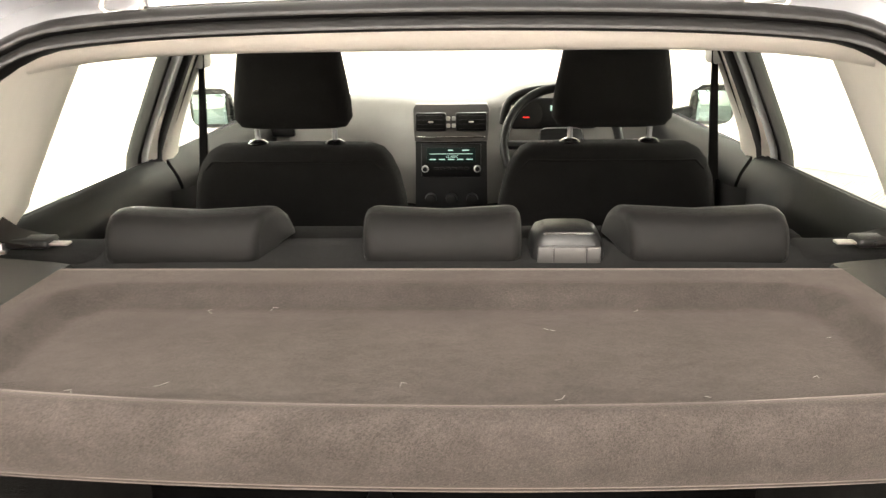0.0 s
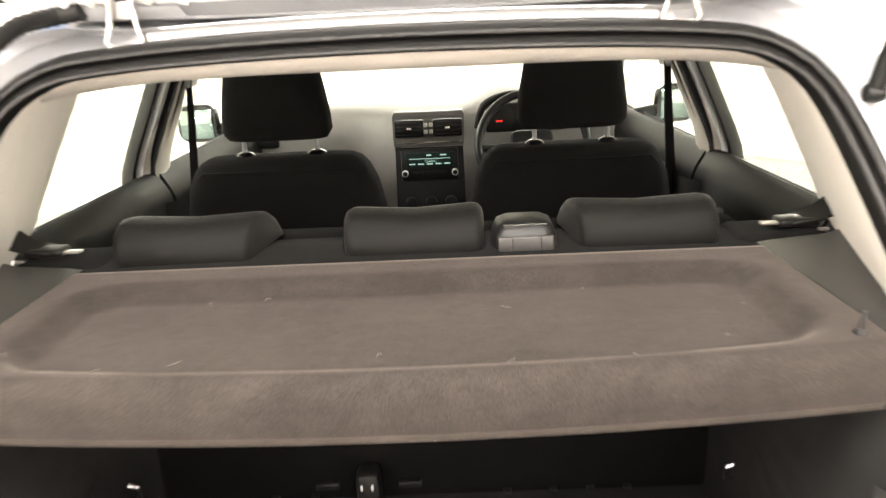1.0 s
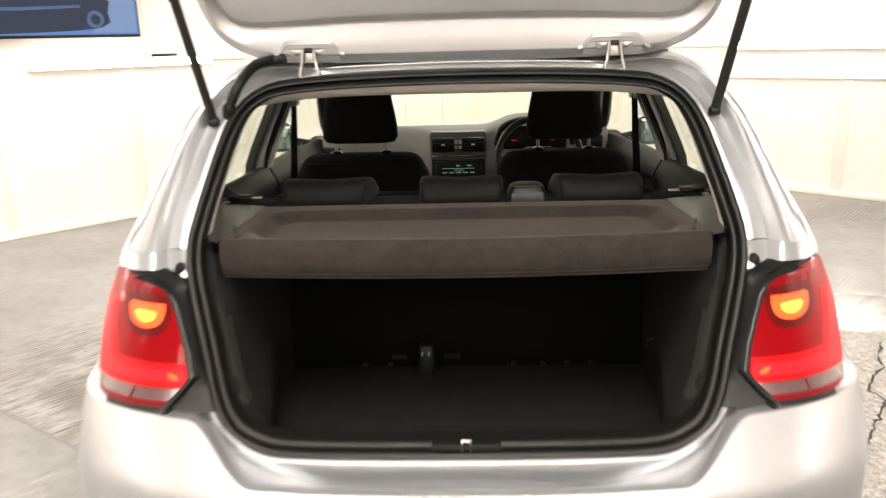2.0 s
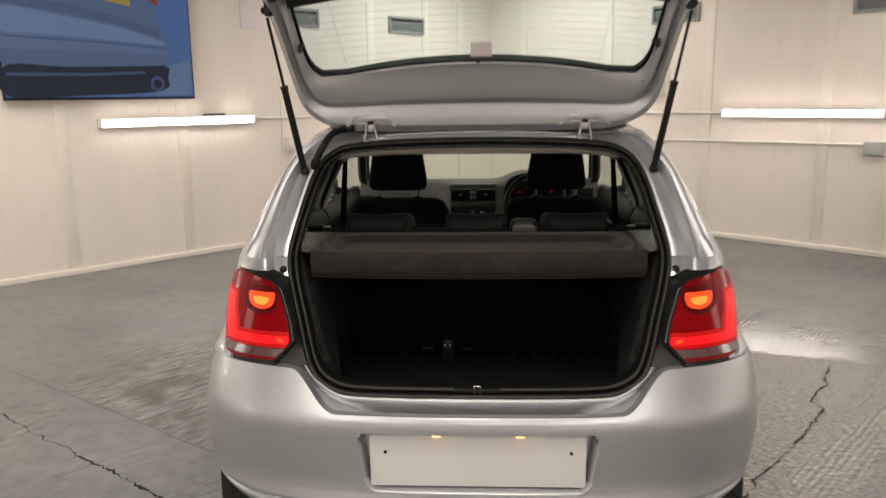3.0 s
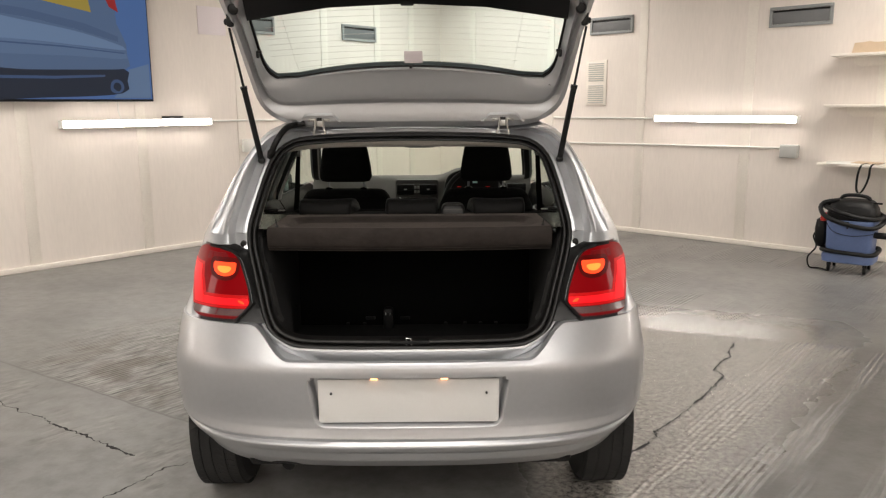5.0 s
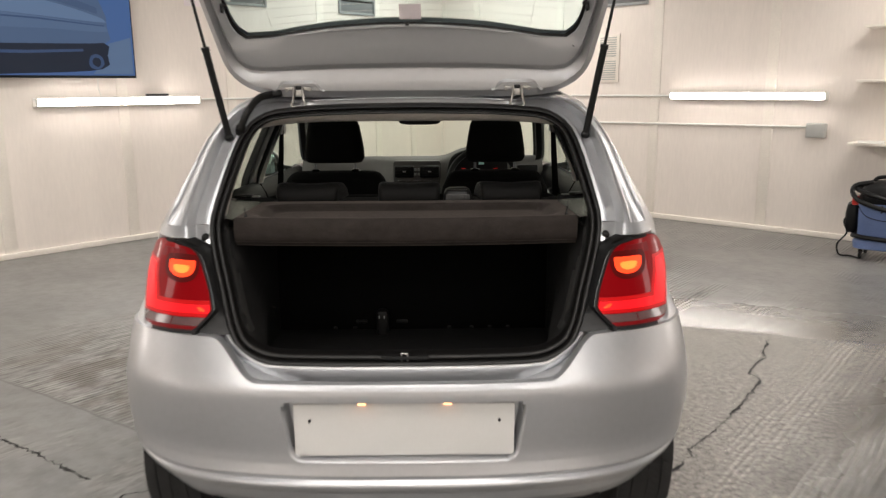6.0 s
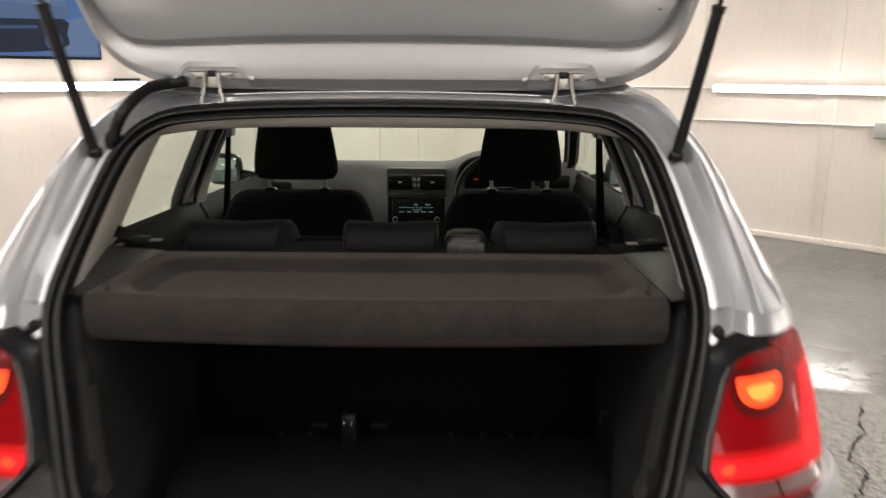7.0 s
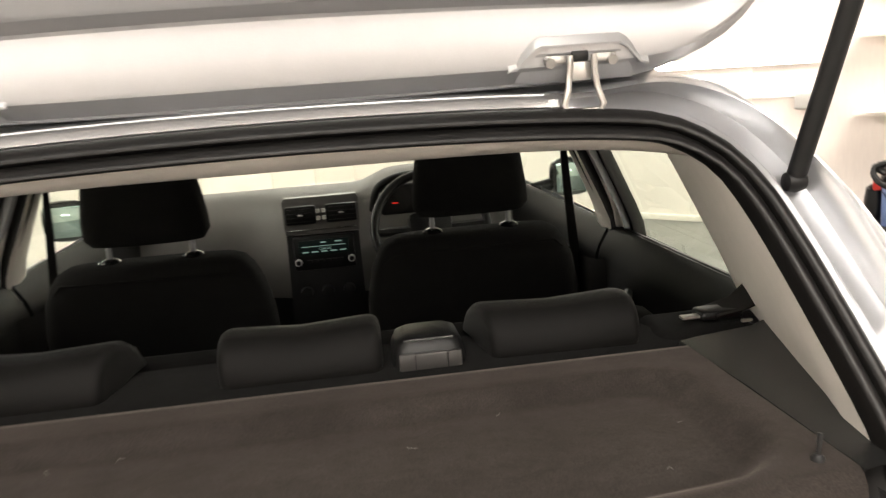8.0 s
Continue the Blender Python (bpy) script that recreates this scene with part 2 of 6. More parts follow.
DARK_TRIM = material("dark_grey_trim", (0.0055, 0.0053, 0.0052), 0.5, vary=0.15, scale=20, bump=0.2, bump_scale=600, spec=0.28)
RUBBER = material("rubber_seal", (0.0050, 0.0046, 0.0044), 0.42, vary=0.2, scale=40, bump=0.1, bump_scale=400, spec=0.26)
CARPET = carpet_material()
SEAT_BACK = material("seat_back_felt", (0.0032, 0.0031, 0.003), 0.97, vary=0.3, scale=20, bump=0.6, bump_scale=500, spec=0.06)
BOOT_CARPET = material("boot_carpet", (0.0125, 0.0121, 0.0118), 0.97, vary=0.35, scale=18, bump=0.8, bump_scale=600, spec=0.1)
SEAT_CLOTH = material("seat_cloth", (0.0064, 0.0063, 0.0061), 0.92, vary=0.25, scale=30, bump=0.6, bump_scale=1100, sheen=0.01, spec=0.05)
RESTRAINT_CLOTH = material("restraint_cloth", (0.0035, 0.0033, 0.0031), 0.50, vary=0.18, scale=30, bump=0.4, bump_scale=1100, sheen=0.02, spec=0.12)
CREAM_TRIM = material("cream_trim", (0.62, 0.595, 0.55), 0.7, vary=0.05, scale=25, bump=0.25, bump_scale=900)
DASH_GREY = material("dash_grey", (0.150, 0.146, 0.134), 0.6, vary=0.06, scale=20, bump=0.3, bump_scale=700)
STICKER = material("sticker_paper", (0.80, 0.73, 0.75), 0.7, vary=0.03)
LINT = material("lint_fibre", (0.16, 0.15, 0.14), 0.9, vary=0.1)
CARD_PLASTIC = material("door_card_plastic", (0.0020, 0.0020, 0.0020), 0.50, vary=0.15, scale=20, bump=0.2, bump_scale=600, spec=0.10)
LEDGE_PLASTIC = material("ledge_plastic", (0.010, 0.0100, 0.0098), 0.24, vary=0.12, scale=25, bump=0.15, bump_scale=700, spec=0.6)
SATIN_TRIM = material("satin_dark_trim", (0.022, 0.0212, 0.0203), 0.45, vary=0.08, scale=20, bump=0.08, bump_scale=500)
CHROME = material("bright_metal", (0.7, 0.7, 0.7), 0.2, 1.0, rough_vary=0.05)
ZINC = material("zinc_metal", (0.40, 0.39, 0.37), 0.38, 0.9, vary=0.1, scale=80)
WALL_PAINT = material("cream_wall_paint", (0.785, 0.718, 0.66), 0.45, vary=0.05, scale=1.2, bump=0.06, bump_scale=60, rough_vary=0.06, stretch=(3, 3, 0.5))
STRIP_PAINT = material("glossy_joint_strip", (0.81, 0.755, 0.685), 0.50, vary=0.05, scale=4, bump=0.03, bump_scale=50)
CEILING_PAINT = material("grey_ceiling_paint", (0.15, 0.148, 0.142), 0.7, vary=0.04, scale=2)
FLOOR_PAINT = floor_material()
CRACK = material("crack_dirt", (0.015, 0.014, 0.013), 0.9, vary=0.3, scale=30)
GREY_METAL = material("grey_enamel", (0.27, 0.28, 0.28), 0.45, vary=0.08, scale=10)
DARK_GREY_METAL = material("dark_grey_enamel", (0.17, 0.175, 0.18), 0.5, vary=0.08, scale=10)
WHITE_PLASTIC = material("white_plastic", (0.75, 0.74, 0.70), 0.4, vary=0.03, scale=15)
GREY_PLASTIC = material("grey_plastic", (0.45, 0.45, 0.43), 0.45, vary=0.05, scale=15)
RED_PLASTIC = material("red_plastic", (0.55, 0.03, 0.02), 0.4, vary=0.1, scale=12)
PLATE_WHITE = material("blank_plate", (0.62, 0.615, 0.60), 0.4, vary=0.02, scale=10)
TYRE = material("tyre_rubber", (0.018, 0.018, 0.018), 0.8, vary=0.25, scale=30, bump=0.2, bump_scale=300)
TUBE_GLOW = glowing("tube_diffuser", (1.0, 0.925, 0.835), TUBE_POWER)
PANEL_GLOW = glowing("panel_diffuser", (1.0, 0.925, 0.835), PANEL_POWER)
REAR_GLASS = glass_material("rear_glass", (0.775, 0.905, 0.91))
GLASS = glass_material("tinted_glass", (0.84, 0.95, 0.865))
SCREEN_GLASS = glass_material("windscreen_glass", (0.85, 0.945, 0.87))
MIRROR = material("mirror_silver", (0.30, 0.38, 0.37), 0.02, 1.0)


# ---- mesh helpers ----
def finish(name, bm, mat, parent=None, label="", smooth=40):
    bmesh.ops.recalc_face_normals(bm, faces=bm.faces)
    me = bpy.data.meshes.new(name)
    bm.to_mesh(me)
    bm.free()
    me.materials.append(mat)
    if smooth:
        me.polygons.foreach_set("use_smooth", [True] * len(me.polygons))
        me.set_sharp_from_angle(angle=radians(smooth))
    ob = new(name, me)
    if parent is not None:
        ob.parent = parent
    if label:
        ob["label"] = label
    return ob


def part(name, bm, mat, parent, label="", smooth=40):
    return finish(name, bm, mat, parent, label, smooth)


def thing(name, label, category, at=(0, 0, 0), group="", kind=""):
    ob = new(name)
    ob.location = at
    ob.empty_display_size = 0.05
    return tagged(ob, label, category, group, kind)


def sheet(rows, bm=None, closed_u=False, closed_v=False):
    """Quads through rows of points; closed_u joins each row's ends, closed_v the first and last row."""
    bm = bm or bmesh.new()
    vs = [[bm.verts.new(p) for p in row] for row in rows]
    nr, nc = len(vs), len(vs[0])
    for i in range(nr if closed_v else nr - 1):
        for j in range(nc if closed_u else nc - 1):
            q = [vs[i][j], vs[i][(j + 1) % nc], vs[(i + 1) % nr][(j + 1) % nc], vs[(i + 1) % nr][j]]
            try:
                bm.faces.new(q)
            except ValueError:
                pass
    return bm


def thick(rows, vec, bm=None):
    """A slab: the sheet through rows and its copy moved by vec, with closed edges."""
    bm = bm or bmesh.new()
    v = Vector(vec)
    top = [[Vector(p) for p in r] for r in rows]
    bot = [[p + v for p in r] for r in top]
    sheet(top, bm)
    sheet(bot, bm)
    edge = [top[0][j] for j in range(len(top[0]))] + [r[-1] for r in top[1:]] + top[-1][-2::-1] + [r[0] for r in top[-2:0:-1]]
    sheet([edge, [p + v for p in edge]], bm, closed_u=True)
    bmesh.ops.remove_doubles(bm, verts=bm.verts, dist=1e-5)
    return bm


def rbox(c, s, r=0.0, bm=None, seg=2, m=None):
    """A box of centre c and size s with rounded edges."""
    bm = bm or bmesh.new()
    made = bmesh.ops.create_cube(bm, size=1.0)["verts"]
    bmesh.ops.scale(bm, vec=s, verts=made)
    if r > 0:
        es = list({e for v in made for e in v.link_edges})
        out = bmesh.ops.bevel(bm, geom=es, offset=min(r, min(s) * 0.49), segments=seg, affect="EDGES", profile=0.5)
        made = list({v for f in out["faces"] for v in f.verts} | {v for v in made if v.is_valid})
    bmesh.ops.translate(bm, vec=c, verts=made)
    if m is not None:
        bmesh.ops.transform(bm, matrix=m, verts=made)
    return bm


def tube(points, r, n=10, bm=None, cap=True):
    """A round bar along points; r is a number or one radius for each point."""
    bm = bm or bmesh.new()
    pts = [Vector(p) for p in points]
    rs = r if isinstance(r, (list, tuple)) else [r] * len(pts)
    rings, side = [], None
    for i, p in enumerate(pts):
        d = (pts[min(i + 1, len(pts) - 1)] - pts[max(i - 1, 0)]).normalized()
        if side is None:
            side = d.orthogonal().normalized()
        side = (side - d * side.dot(d)).normalized()
        up = d.cross(side)
        rings.append([p + rs[i] * (math.cos(a) * side + math.sin(a) * up) for a in [2 * math.pi * k / n for k in range(n)]])
    sheet(rings, bm, closed_u=True)
    if cap:
        bm.verts.ensure_lookup_table()
        k = len(bm.verts)
        tot = len(rings) * n
        bm.faces.new(bm.verts[k - tot:k - tot + n])
        bm.faces.new(bm.verts[k - n:k])
    return bm


def loft(rings, bm=None, cap=True):
    bm = bm or bmesh.new()
    sheet(rings, bm, closed_u=True)
    n = len(rings[0])
    bm.verts.ensure_lookup_table()
    k, tot = len(bm.verts), len(rings) * n
    if cap:
        bm.faces.new(bm.verts[k - tot:k - tot + n])
        bm.faces.new(bm.verts[k - n:k])
    return bm


def oval(cx, cy, cz, w, d, n=4.0, count=28, axis="z"):
    """A superellipse ring of width w and depth d."""
    out = []
    for k in range(count):
        a = 2 * math.pi * k / count
        ca, sa = math.cos(a), math.sin(a)
        x = w / 2 * math.copysign(abs(ca) ** (2 / n), ca)
        y = d / 2 * math.copysign(abs(sa) ** (2 / n), sa)
        out.append({"z": (cx + x, cy + y, cz), "y": (cx + x, cy, cz + y), "x": (cx, cy + x, cz + y)}[axis])
    return out


def lathe(profile, c, axis="z", n=24, bm=None, cap=True):
    """A turned body: profile of (radius, along)."""
    rings = []
    for r, h in profile:
        ring = []
        for k in range(n):
            a = 2 * math.pi * k / n
            u, v = r * math.cos(a), r * math.sin(a)
            ring.append({"z": (c[0] + u, c[1] + v, c[2] + h), "y": (c[0] + u, c[1] + h, c[2] + v), "x": (c[0] + h, c[1] + u, c[2] + v)}[axis])
        rings.append(ring)
    return loft(rings, bm, cap)


def prism(poly, a, b, axis="y", bm=None):
    """A slab of an outline: poly in the two other axes, from a to b along axis."""
    bm = bm or bmesh.new()

    def at(p, h):
        return {"x": (h, p[0], p[1]), "y": (p[0], h, p[1]), "z": (p[0], p[1], h)}[axis]

    v0 = [bm.verts.new(at(p, a)) for p in poly]
    v1 = [bm.verts.new(at(p, b)) for p in poly]
    bm.faces.new(v0)
    bm.faces.new(v1)
    for i in range(len(poly)):
        j = (i + 1) % len(poly)
        bm.faces.new([v0[i], v0[j], v1[j], v1[i]])
    return bm


def curve(points, n, closed=False):
    """n points along a Catmull-Rom curve through points, evenly spaced."""
    p = [Vector(q) for q in points]
    dense = []
    m = len(p)
    for i in range(m if closed else m - 1):
        a, b2, c, d = (p[(i + k) % m] if closed else p[min(max(i + k, 0), m - 1)] for k in (-1, 0, 1, 2))
        for k in range(12):
            t = k / 12
            dense.append(0.5 * (2 * b2 + (c - a) * t + (2 * a - 5 * b2 + 4 * c - d) * t * t + (3 * b2 - a - 3 * c + d) * t ** 3))
    dense.append(p[0] if closed else p[-1])
    acc = [0.0]
    for i in range(1, len(dense)):
        acc.append(acc[-1] + (dense[i] - dense[i - 1]).length)
    out, j = [], 0
    for k in range(n):
        want = acc[-1] * k / (n if closed else n - 1)
        while j < len(acc) - 2 and acc[j + 1] < want:
            j += 1
        f = (want - acc[j]) / max(1e-9, acc[j + 1] - acc[j])
        out.append(dense[j].lerp(dense[j + 1], min(1, f)))
    return out


def lin(v, xs_, ys_):
    return float(np.interp(v, xs_, ys_))


def ease(v):
    v = min(1.0, max(0.0, v))
    return v * v * (3 - 2 * v)


def mirrored(bm):
    """Adds the copy on the other side of the car's middle."""
    made = bmesh.ops.duplicate(bm, geom=list(bm.verts) + list(bm.edges) + list(bm.faces))["geom"]
    vs = [g for g in made if isinstance(g, bmesh.types.BMVert)]
    for v in vs:
        v.co.x = -v.co.x
    bmesh.ops.remove_doubles(bm, verts=bm.verts, dist=1e-5)
    return bm


def flip(rows):
    return [[(-p[0], p[1], p[2]) for p in r] for r in rows]


# ---- room ----
CORNER = Vector((0.15, 8.55, 0))
ROOM = Matrix.Translation(CORNER) @ pose(0, 0, 0, 0, 0, -43)
U, V, H = 11.6, 12.2, 3.05


def room_part(name, bm, mat, label, parent=None, category="", kind="structure", smooth=40):
    bmesh.ops.transform(bm, matrix=ROOM, verts=bm.verts)
    ob = finish(name, bm, mat, parent, "", smooth)
    if parent is None:
        tagged(ob, label, category or name.split("_")[0], "", kind)
    return ob


# room coordinates: x along the wall with the shelves, -y along the wall with the screen
room_part("floor", rbox((U / 2, -V / 2, -0.06), (U + 0.6, V + 0.6, 0.12)), FLOOR_PAINT, "worn grey painted concrete floor with cracks", category="floor")
room_part("ceiling", rbox((U / 2, -V / 2, H + 0.06), (U + 0.6, V + 0.6, 0.12)), CEILING_PAINT, "plain dark grey painted ceiling", category="ceiling")
wall_shelves = room_part("wall_north", rbox((U / 2 - 0.1, 0.1, H / 2), (U + 0.2, 0.2, H)), WALL_PAINT, "cream painted panelled wall with joint strips", category="wall")
wall_screen = room_part("wall_west", rbox((-0.1, -V / 2, H / 2), (0.2, V, H)), WALL_PAINT, "cream painted panelled wall with joint strips", category="wall")
room_part("wall_south", rbox((U / 2 - 0.1, -V - 0.1, H / 2), (U + 0.2, 0.2, H)), WALL_PAINT, "cream painted plain wall", category="wall")
room_part("wall_east", rbox((U + 0.1, -V / 2, H / 2), (0.2, V + 0.4, H)), WALL_PAINT, "cream painted plain wall", category="wall")
for u in (0.55, 1.80, 3.03, 4.22, 5.44, 6.66, 7.88, 9.10):
    room_part("joint_strip", rbox((u + 0.035, -0.004, H / 2), (0.10, 0.008, H), 0.002), STRIP_PAINT, "", wall_shelves)
for v in (0.60, 1.20, 2.05, 3.23, 4.37, 5.45, 6.60, 7.80, 9.0):
    room_part("joint_strip", rbox((0.004, -v + 0.035, H / 2), (0.008, 0.10, H), 0.002), STRIP_PAINT, "", wall_screen)
room_part("skirting", rbox((U / 2, -0.012, 0.025), (U, 0.024, 0.05), 0.004), STRIP_PAINT, "", wall_shelves)
room_part("skirting", rbox((0.012, -V / 2, 0.025), (0.024, V - 0.05, 0.05), 0.004), STRIP_PAINT, "", wall_screen)


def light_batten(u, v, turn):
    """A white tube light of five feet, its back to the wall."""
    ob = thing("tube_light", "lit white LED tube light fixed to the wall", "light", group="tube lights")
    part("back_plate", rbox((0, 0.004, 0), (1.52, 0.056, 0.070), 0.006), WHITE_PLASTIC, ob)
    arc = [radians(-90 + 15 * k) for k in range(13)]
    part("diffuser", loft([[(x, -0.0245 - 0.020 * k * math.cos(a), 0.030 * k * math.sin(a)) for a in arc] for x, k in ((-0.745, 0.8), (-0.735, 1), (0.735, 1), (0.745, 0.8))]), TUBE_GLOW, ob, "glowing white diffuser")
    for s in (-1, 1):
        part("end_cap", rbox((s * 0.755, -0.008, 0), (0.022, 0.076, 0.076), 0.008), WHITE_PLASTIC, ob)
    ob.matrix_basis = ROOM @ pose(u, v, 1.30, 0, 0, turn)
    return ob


# beyond u 4.02 and v 4.35, the tubes are unseen, added for light
for u in (4.02, 7.2, 10.0):
    light_batten(u, -0.035, 0)
for v in (4.35, 7.6, 10.4):
    light_batten(0.035, -v, 90)
# back walls out of view: these tubes are added to light the car's rear
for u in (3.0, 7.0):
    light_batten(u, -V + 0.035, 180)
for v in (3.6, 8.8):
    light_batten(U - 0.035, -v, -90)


# unseen panels, sized and placed to bring soft light from above
for u, spots in ((1.5, (1.5, 6.4, 10.4)), (6.4, (1.5, 7.2, 10.4)), (10.0, (1.5, 7.6, 10.4))):
    for v in spots:
        lp = thing("ceiling_light", "unseen lit white LED panel on the ceiling", "light", group="ceiling lights")
        part("frame", rbox((0, 0, -0.012), (1.84, 1.84, 0.024), 0.004), WHITE_PLASTIC, lp)
        part("diffuser", rbox((0, 0, -0.028), (1.78, 1.78, 0.008)), PANEL_GLOW, lp, "glowing white diffuser")
        lp.matrix_basis = ROOM @ pose(u, -v, H)


def conduit(name, pts, r=0.010):
    room_part(name, tube(pts, r, 8), WHITE_PLASTIC, "thin white cable conduit along the wall", category="conduit", kind="")


conduit("cable_conduit", [(1.9, -0.012, 1.30), (3.24, -0.012, 1.30)])
conduit("cable_conduit", [(1.9, -0.012, 1.00), (3.0, -0.012, 1.01), (4.62, -0.012, 1.02)])
conduit("cable_conduit", [(0.012, -3.58, 1.305), (0.012, -1.6, 1.30)])
sw = thing("junction_box", "grey plastic junction box on the wall", "junction box")
for nm, bm in (("box", rbox((4.71, -0.035, 0.99), (0.17, 0.07, 0.13), 0.01)), ("lid", rbox((4.71, -0.073, 0.99), (0.155, 0.012, 0.115), 0.005))):
    bmesh.ops.transform(bm, matrix=ROOM, verts=bm.verts)
    part(nm, bm, GREY_PLASTIC, sw)
so = thing("socket_box", "white socket box on the wall", "socket")
for nm, bm in (("box", rbox((0.03, -3.145, 1.03), (0.06, 0.13, 0.14), 0.008)), ("cover", rbox((0.064, -3.145, 1.03), (0.01, 0.11, 0.12), 0.004))):
    bmesh.ops.transform(bm, matrix=ROOM, verts=bm.verts)
    part(nm, bm, WHITE_PLASTIC, so)


def wall_vent(u, turn, at, w=0.58, h=0.19):
    ob = thing("wall_vent", "grey metal air vent set in the wall", "vent", group="wall vents")
    t = 0.028
    for s in (-1, 1):
        part("frame_bar", rbox((0, -0.012, s * (h / 2 - t / 2)), (w, 0.024, t), 0.003), GREY_METAL, ob)
        part("frame_bar", rbox((s * (w / 2 - t / 2), -0.012, 0), (t, 0.024, h - 2 * t), 0.003), GREY_METAL, ob)
    part("flap", rbox((0, -0.006, -0.012), (w - 2 * t, 0.006, h - 2 * t - 0.02), 0.002, m=pose(0, 0, 0, 8, 0, 0)), DARK_GREY_METAL, ob)
    part("upper_slot", rbox((0, -0.003, h / 2 - t - 0.012), (w - 2 * t, 0.006, 0.02), 0.001), BLACK_PLASTIC, ob)
    ob.matrix_basis = ROOM @ at @ pose(0, 0, 0, 0, 0, turn)


wall_vent(0, 0, pose(4.71, 0, 2.28))
wall_vent(0, 0, pose(2.66, 0, 2.335), 0.55)
wall_vent(0, 90, pose(0, -1.47, 2.325), 0.55)
wall_vent(0, 90, pose(0, -2.98, 2.325), 0.52)

panel = thing("perforated_panel", "cream louvred access panel on the wall", "panel")
bm = rbox((2.485, -0.008, 1.70), (0.27, 0.016, 0.51), 0.003)
bmesh.ops.transform(bm, matrix=ROOM, verts=bm.verts)
part("plate", bm, STRIP_PAINT, panel)
for half in (1.575, 1.825):
    for k in range(9):
        bm = rbox((2.485, -0.020, half - 0.10 + k * 0.024), (0.20, 0.008, 0.010), 0.002)
        bmesh.ops.transform(bm, matrix=ROOM, verts=bm.verts)
        part("louvre", bm, GREY_PLASTIC, panel)
notice = room_part("notice_sheet", rbox((0.004, -3.49, 2.325), (0.006, 0.32, 0.28), 0.001), STICKER, "blank pale sheet fixed to the wall", category="notice", kind="")

# screen on the wall
tv = thing("television", "wall-mounted television with a thin black frame, showing a pale blue car", "television")
SCREEN_BLUE = glowing("screen_blue", (0.06, 0.12, 0.28), 0.9, (0.01, 0.01, 0.01))
SCREEN_MID = glowing("screen_mid", (0.05, 0.09, 0.19), 0.7, (0.01, 0.01, 0.01))
SCREEN_DARK = glowing("screen_dark", (0.012, 0.018, 0.035), 0.8, (0.01, 0.01, 0.01))
TV_M = ROOM @ pose(0, -5.03, 2.0, 0, 0, 90)


def tv_part(name, bm, mat, label=""):
    bmesh.ops.transform(bm, matrix=TV_M, verts=bm.verts)
    return part(name, bm, mat, tv, label)


tv_part("case", rbox((0, -0.055, 0), (1.62, 0.05, 0.99), 0.006), BLACK_PLASTIC)
tv_part("bracket", rbox((0, -0.015, 0), (0.5, 0.03, 0.4), 0.004), DARK_TRIM)
tv_part("screen", rbox((0, -0.081, 0.004), (1.595, 0.004, 0.955)), SCREEN_BLUE, "glowing blue picture")


def tv_shape(poly, k, mat, name="picture_shape"):
    tv_part(name, prism(poly, -0.0835 - 0.001 * k, -0.0842 - 0.001 * k, "y"), mat)


def smooth_shape(pts, n=40):
    return [(p.x, p.y) for p in curve([Vector((x, z, 0)) for x, z in pts], n, closed=True)]


# the picture: the tail of a blue car before a plain blue ground
SCREEN_TONES = [glowing("screen_tone", (0.075 + 0.020 * k, 0.120 + 0.028 * k, 0.22 + 0.038 * k), 0.7, (0.01, 0.01, 0.01)) for k in range(5)]
SCREEN_YELLOW = glowing("screen_yellow", (0.45, 0.33, 0.06), 0.6, (0.01, 0.01, 0.01))
SCREEN_RED = glowing("screen_red", (0.30, 0.02, 0.02), 0.8, (0.01, 0.01, 0.01))
tv_shape(smooth_shape([(-0.78, -0.22), (-0.785, 0.10), (-0.78, 0.46), (-0.3, 0.472), (0.30, 0.472), (0.47, 0.44), (0.50, 0.20), (0.57, 0.06), (0.575, -0.12), (0.57, -0.20), (0.1, -0.23)]), 0, SCREEN_TONES[1])
tv_shape([(-0.78, 0.26), (-0.78, 0.33), (-0.30, 0.29), (0.20, 0.20), (0.50, 0.10), (0.50, 0.05), (0.10, 0.15), (-0.30, 0.22)], 1, SCREEN_TONES[0])
tv_shape(smooth_shape([(-0.78, 0.05), (-0.78, 0.24), (-0.3, 0.19), (0.15, 0.12), (0.52, 0.02), (0.56, -0.02), (0.2, 0.0), (-0.3, 0.03)], 40), 1, SCREEN_TONES[4])
tv_shape(smooth_shape([(-0.78, -0.08), (-0.78, 0.04), (-0.2, 0.02), (0.4, -0.03), (0.56, -0.05), (0.56, -0.10), (0.1, -0.09)], 40), 1, SCREEN_TONES[2])
tv_shape([(-0.78, 0.005), (-0.78, 0.018), (0.0, -0.005), (0.55, -0.045), (0.55, -0.055), (0.0, -0.018)], 2, SCREEN_MID)
tv_shape(smooth_shape([(-0.78, -0.46), (-0.785, -0.22), (-0.3, -0.22), (0.44, -0.20), (0.575, -0.19), (0.56, -0.30), (0.50, -0.42), (-0.2, -0.46)]), 2, SCREEN_DARK)
tv_shape([(-0.78, -0.30), (-0.78, -0.275), (-0.1, -0.27), (0.35, -0.25), (0.35, -0.27), (-0.1, -0.295)], 3, SCREEN_MID)
tv_shape(smooth_shape([(0.39, -0.37), (0.41, -0.31), (0.46, -0.29), (0.51, -0.32), (0.52, -0.38), (0.47, -0.42), (0.41, -0.41)], 24), 3, SCREEN_MID, "exhaust_shape")
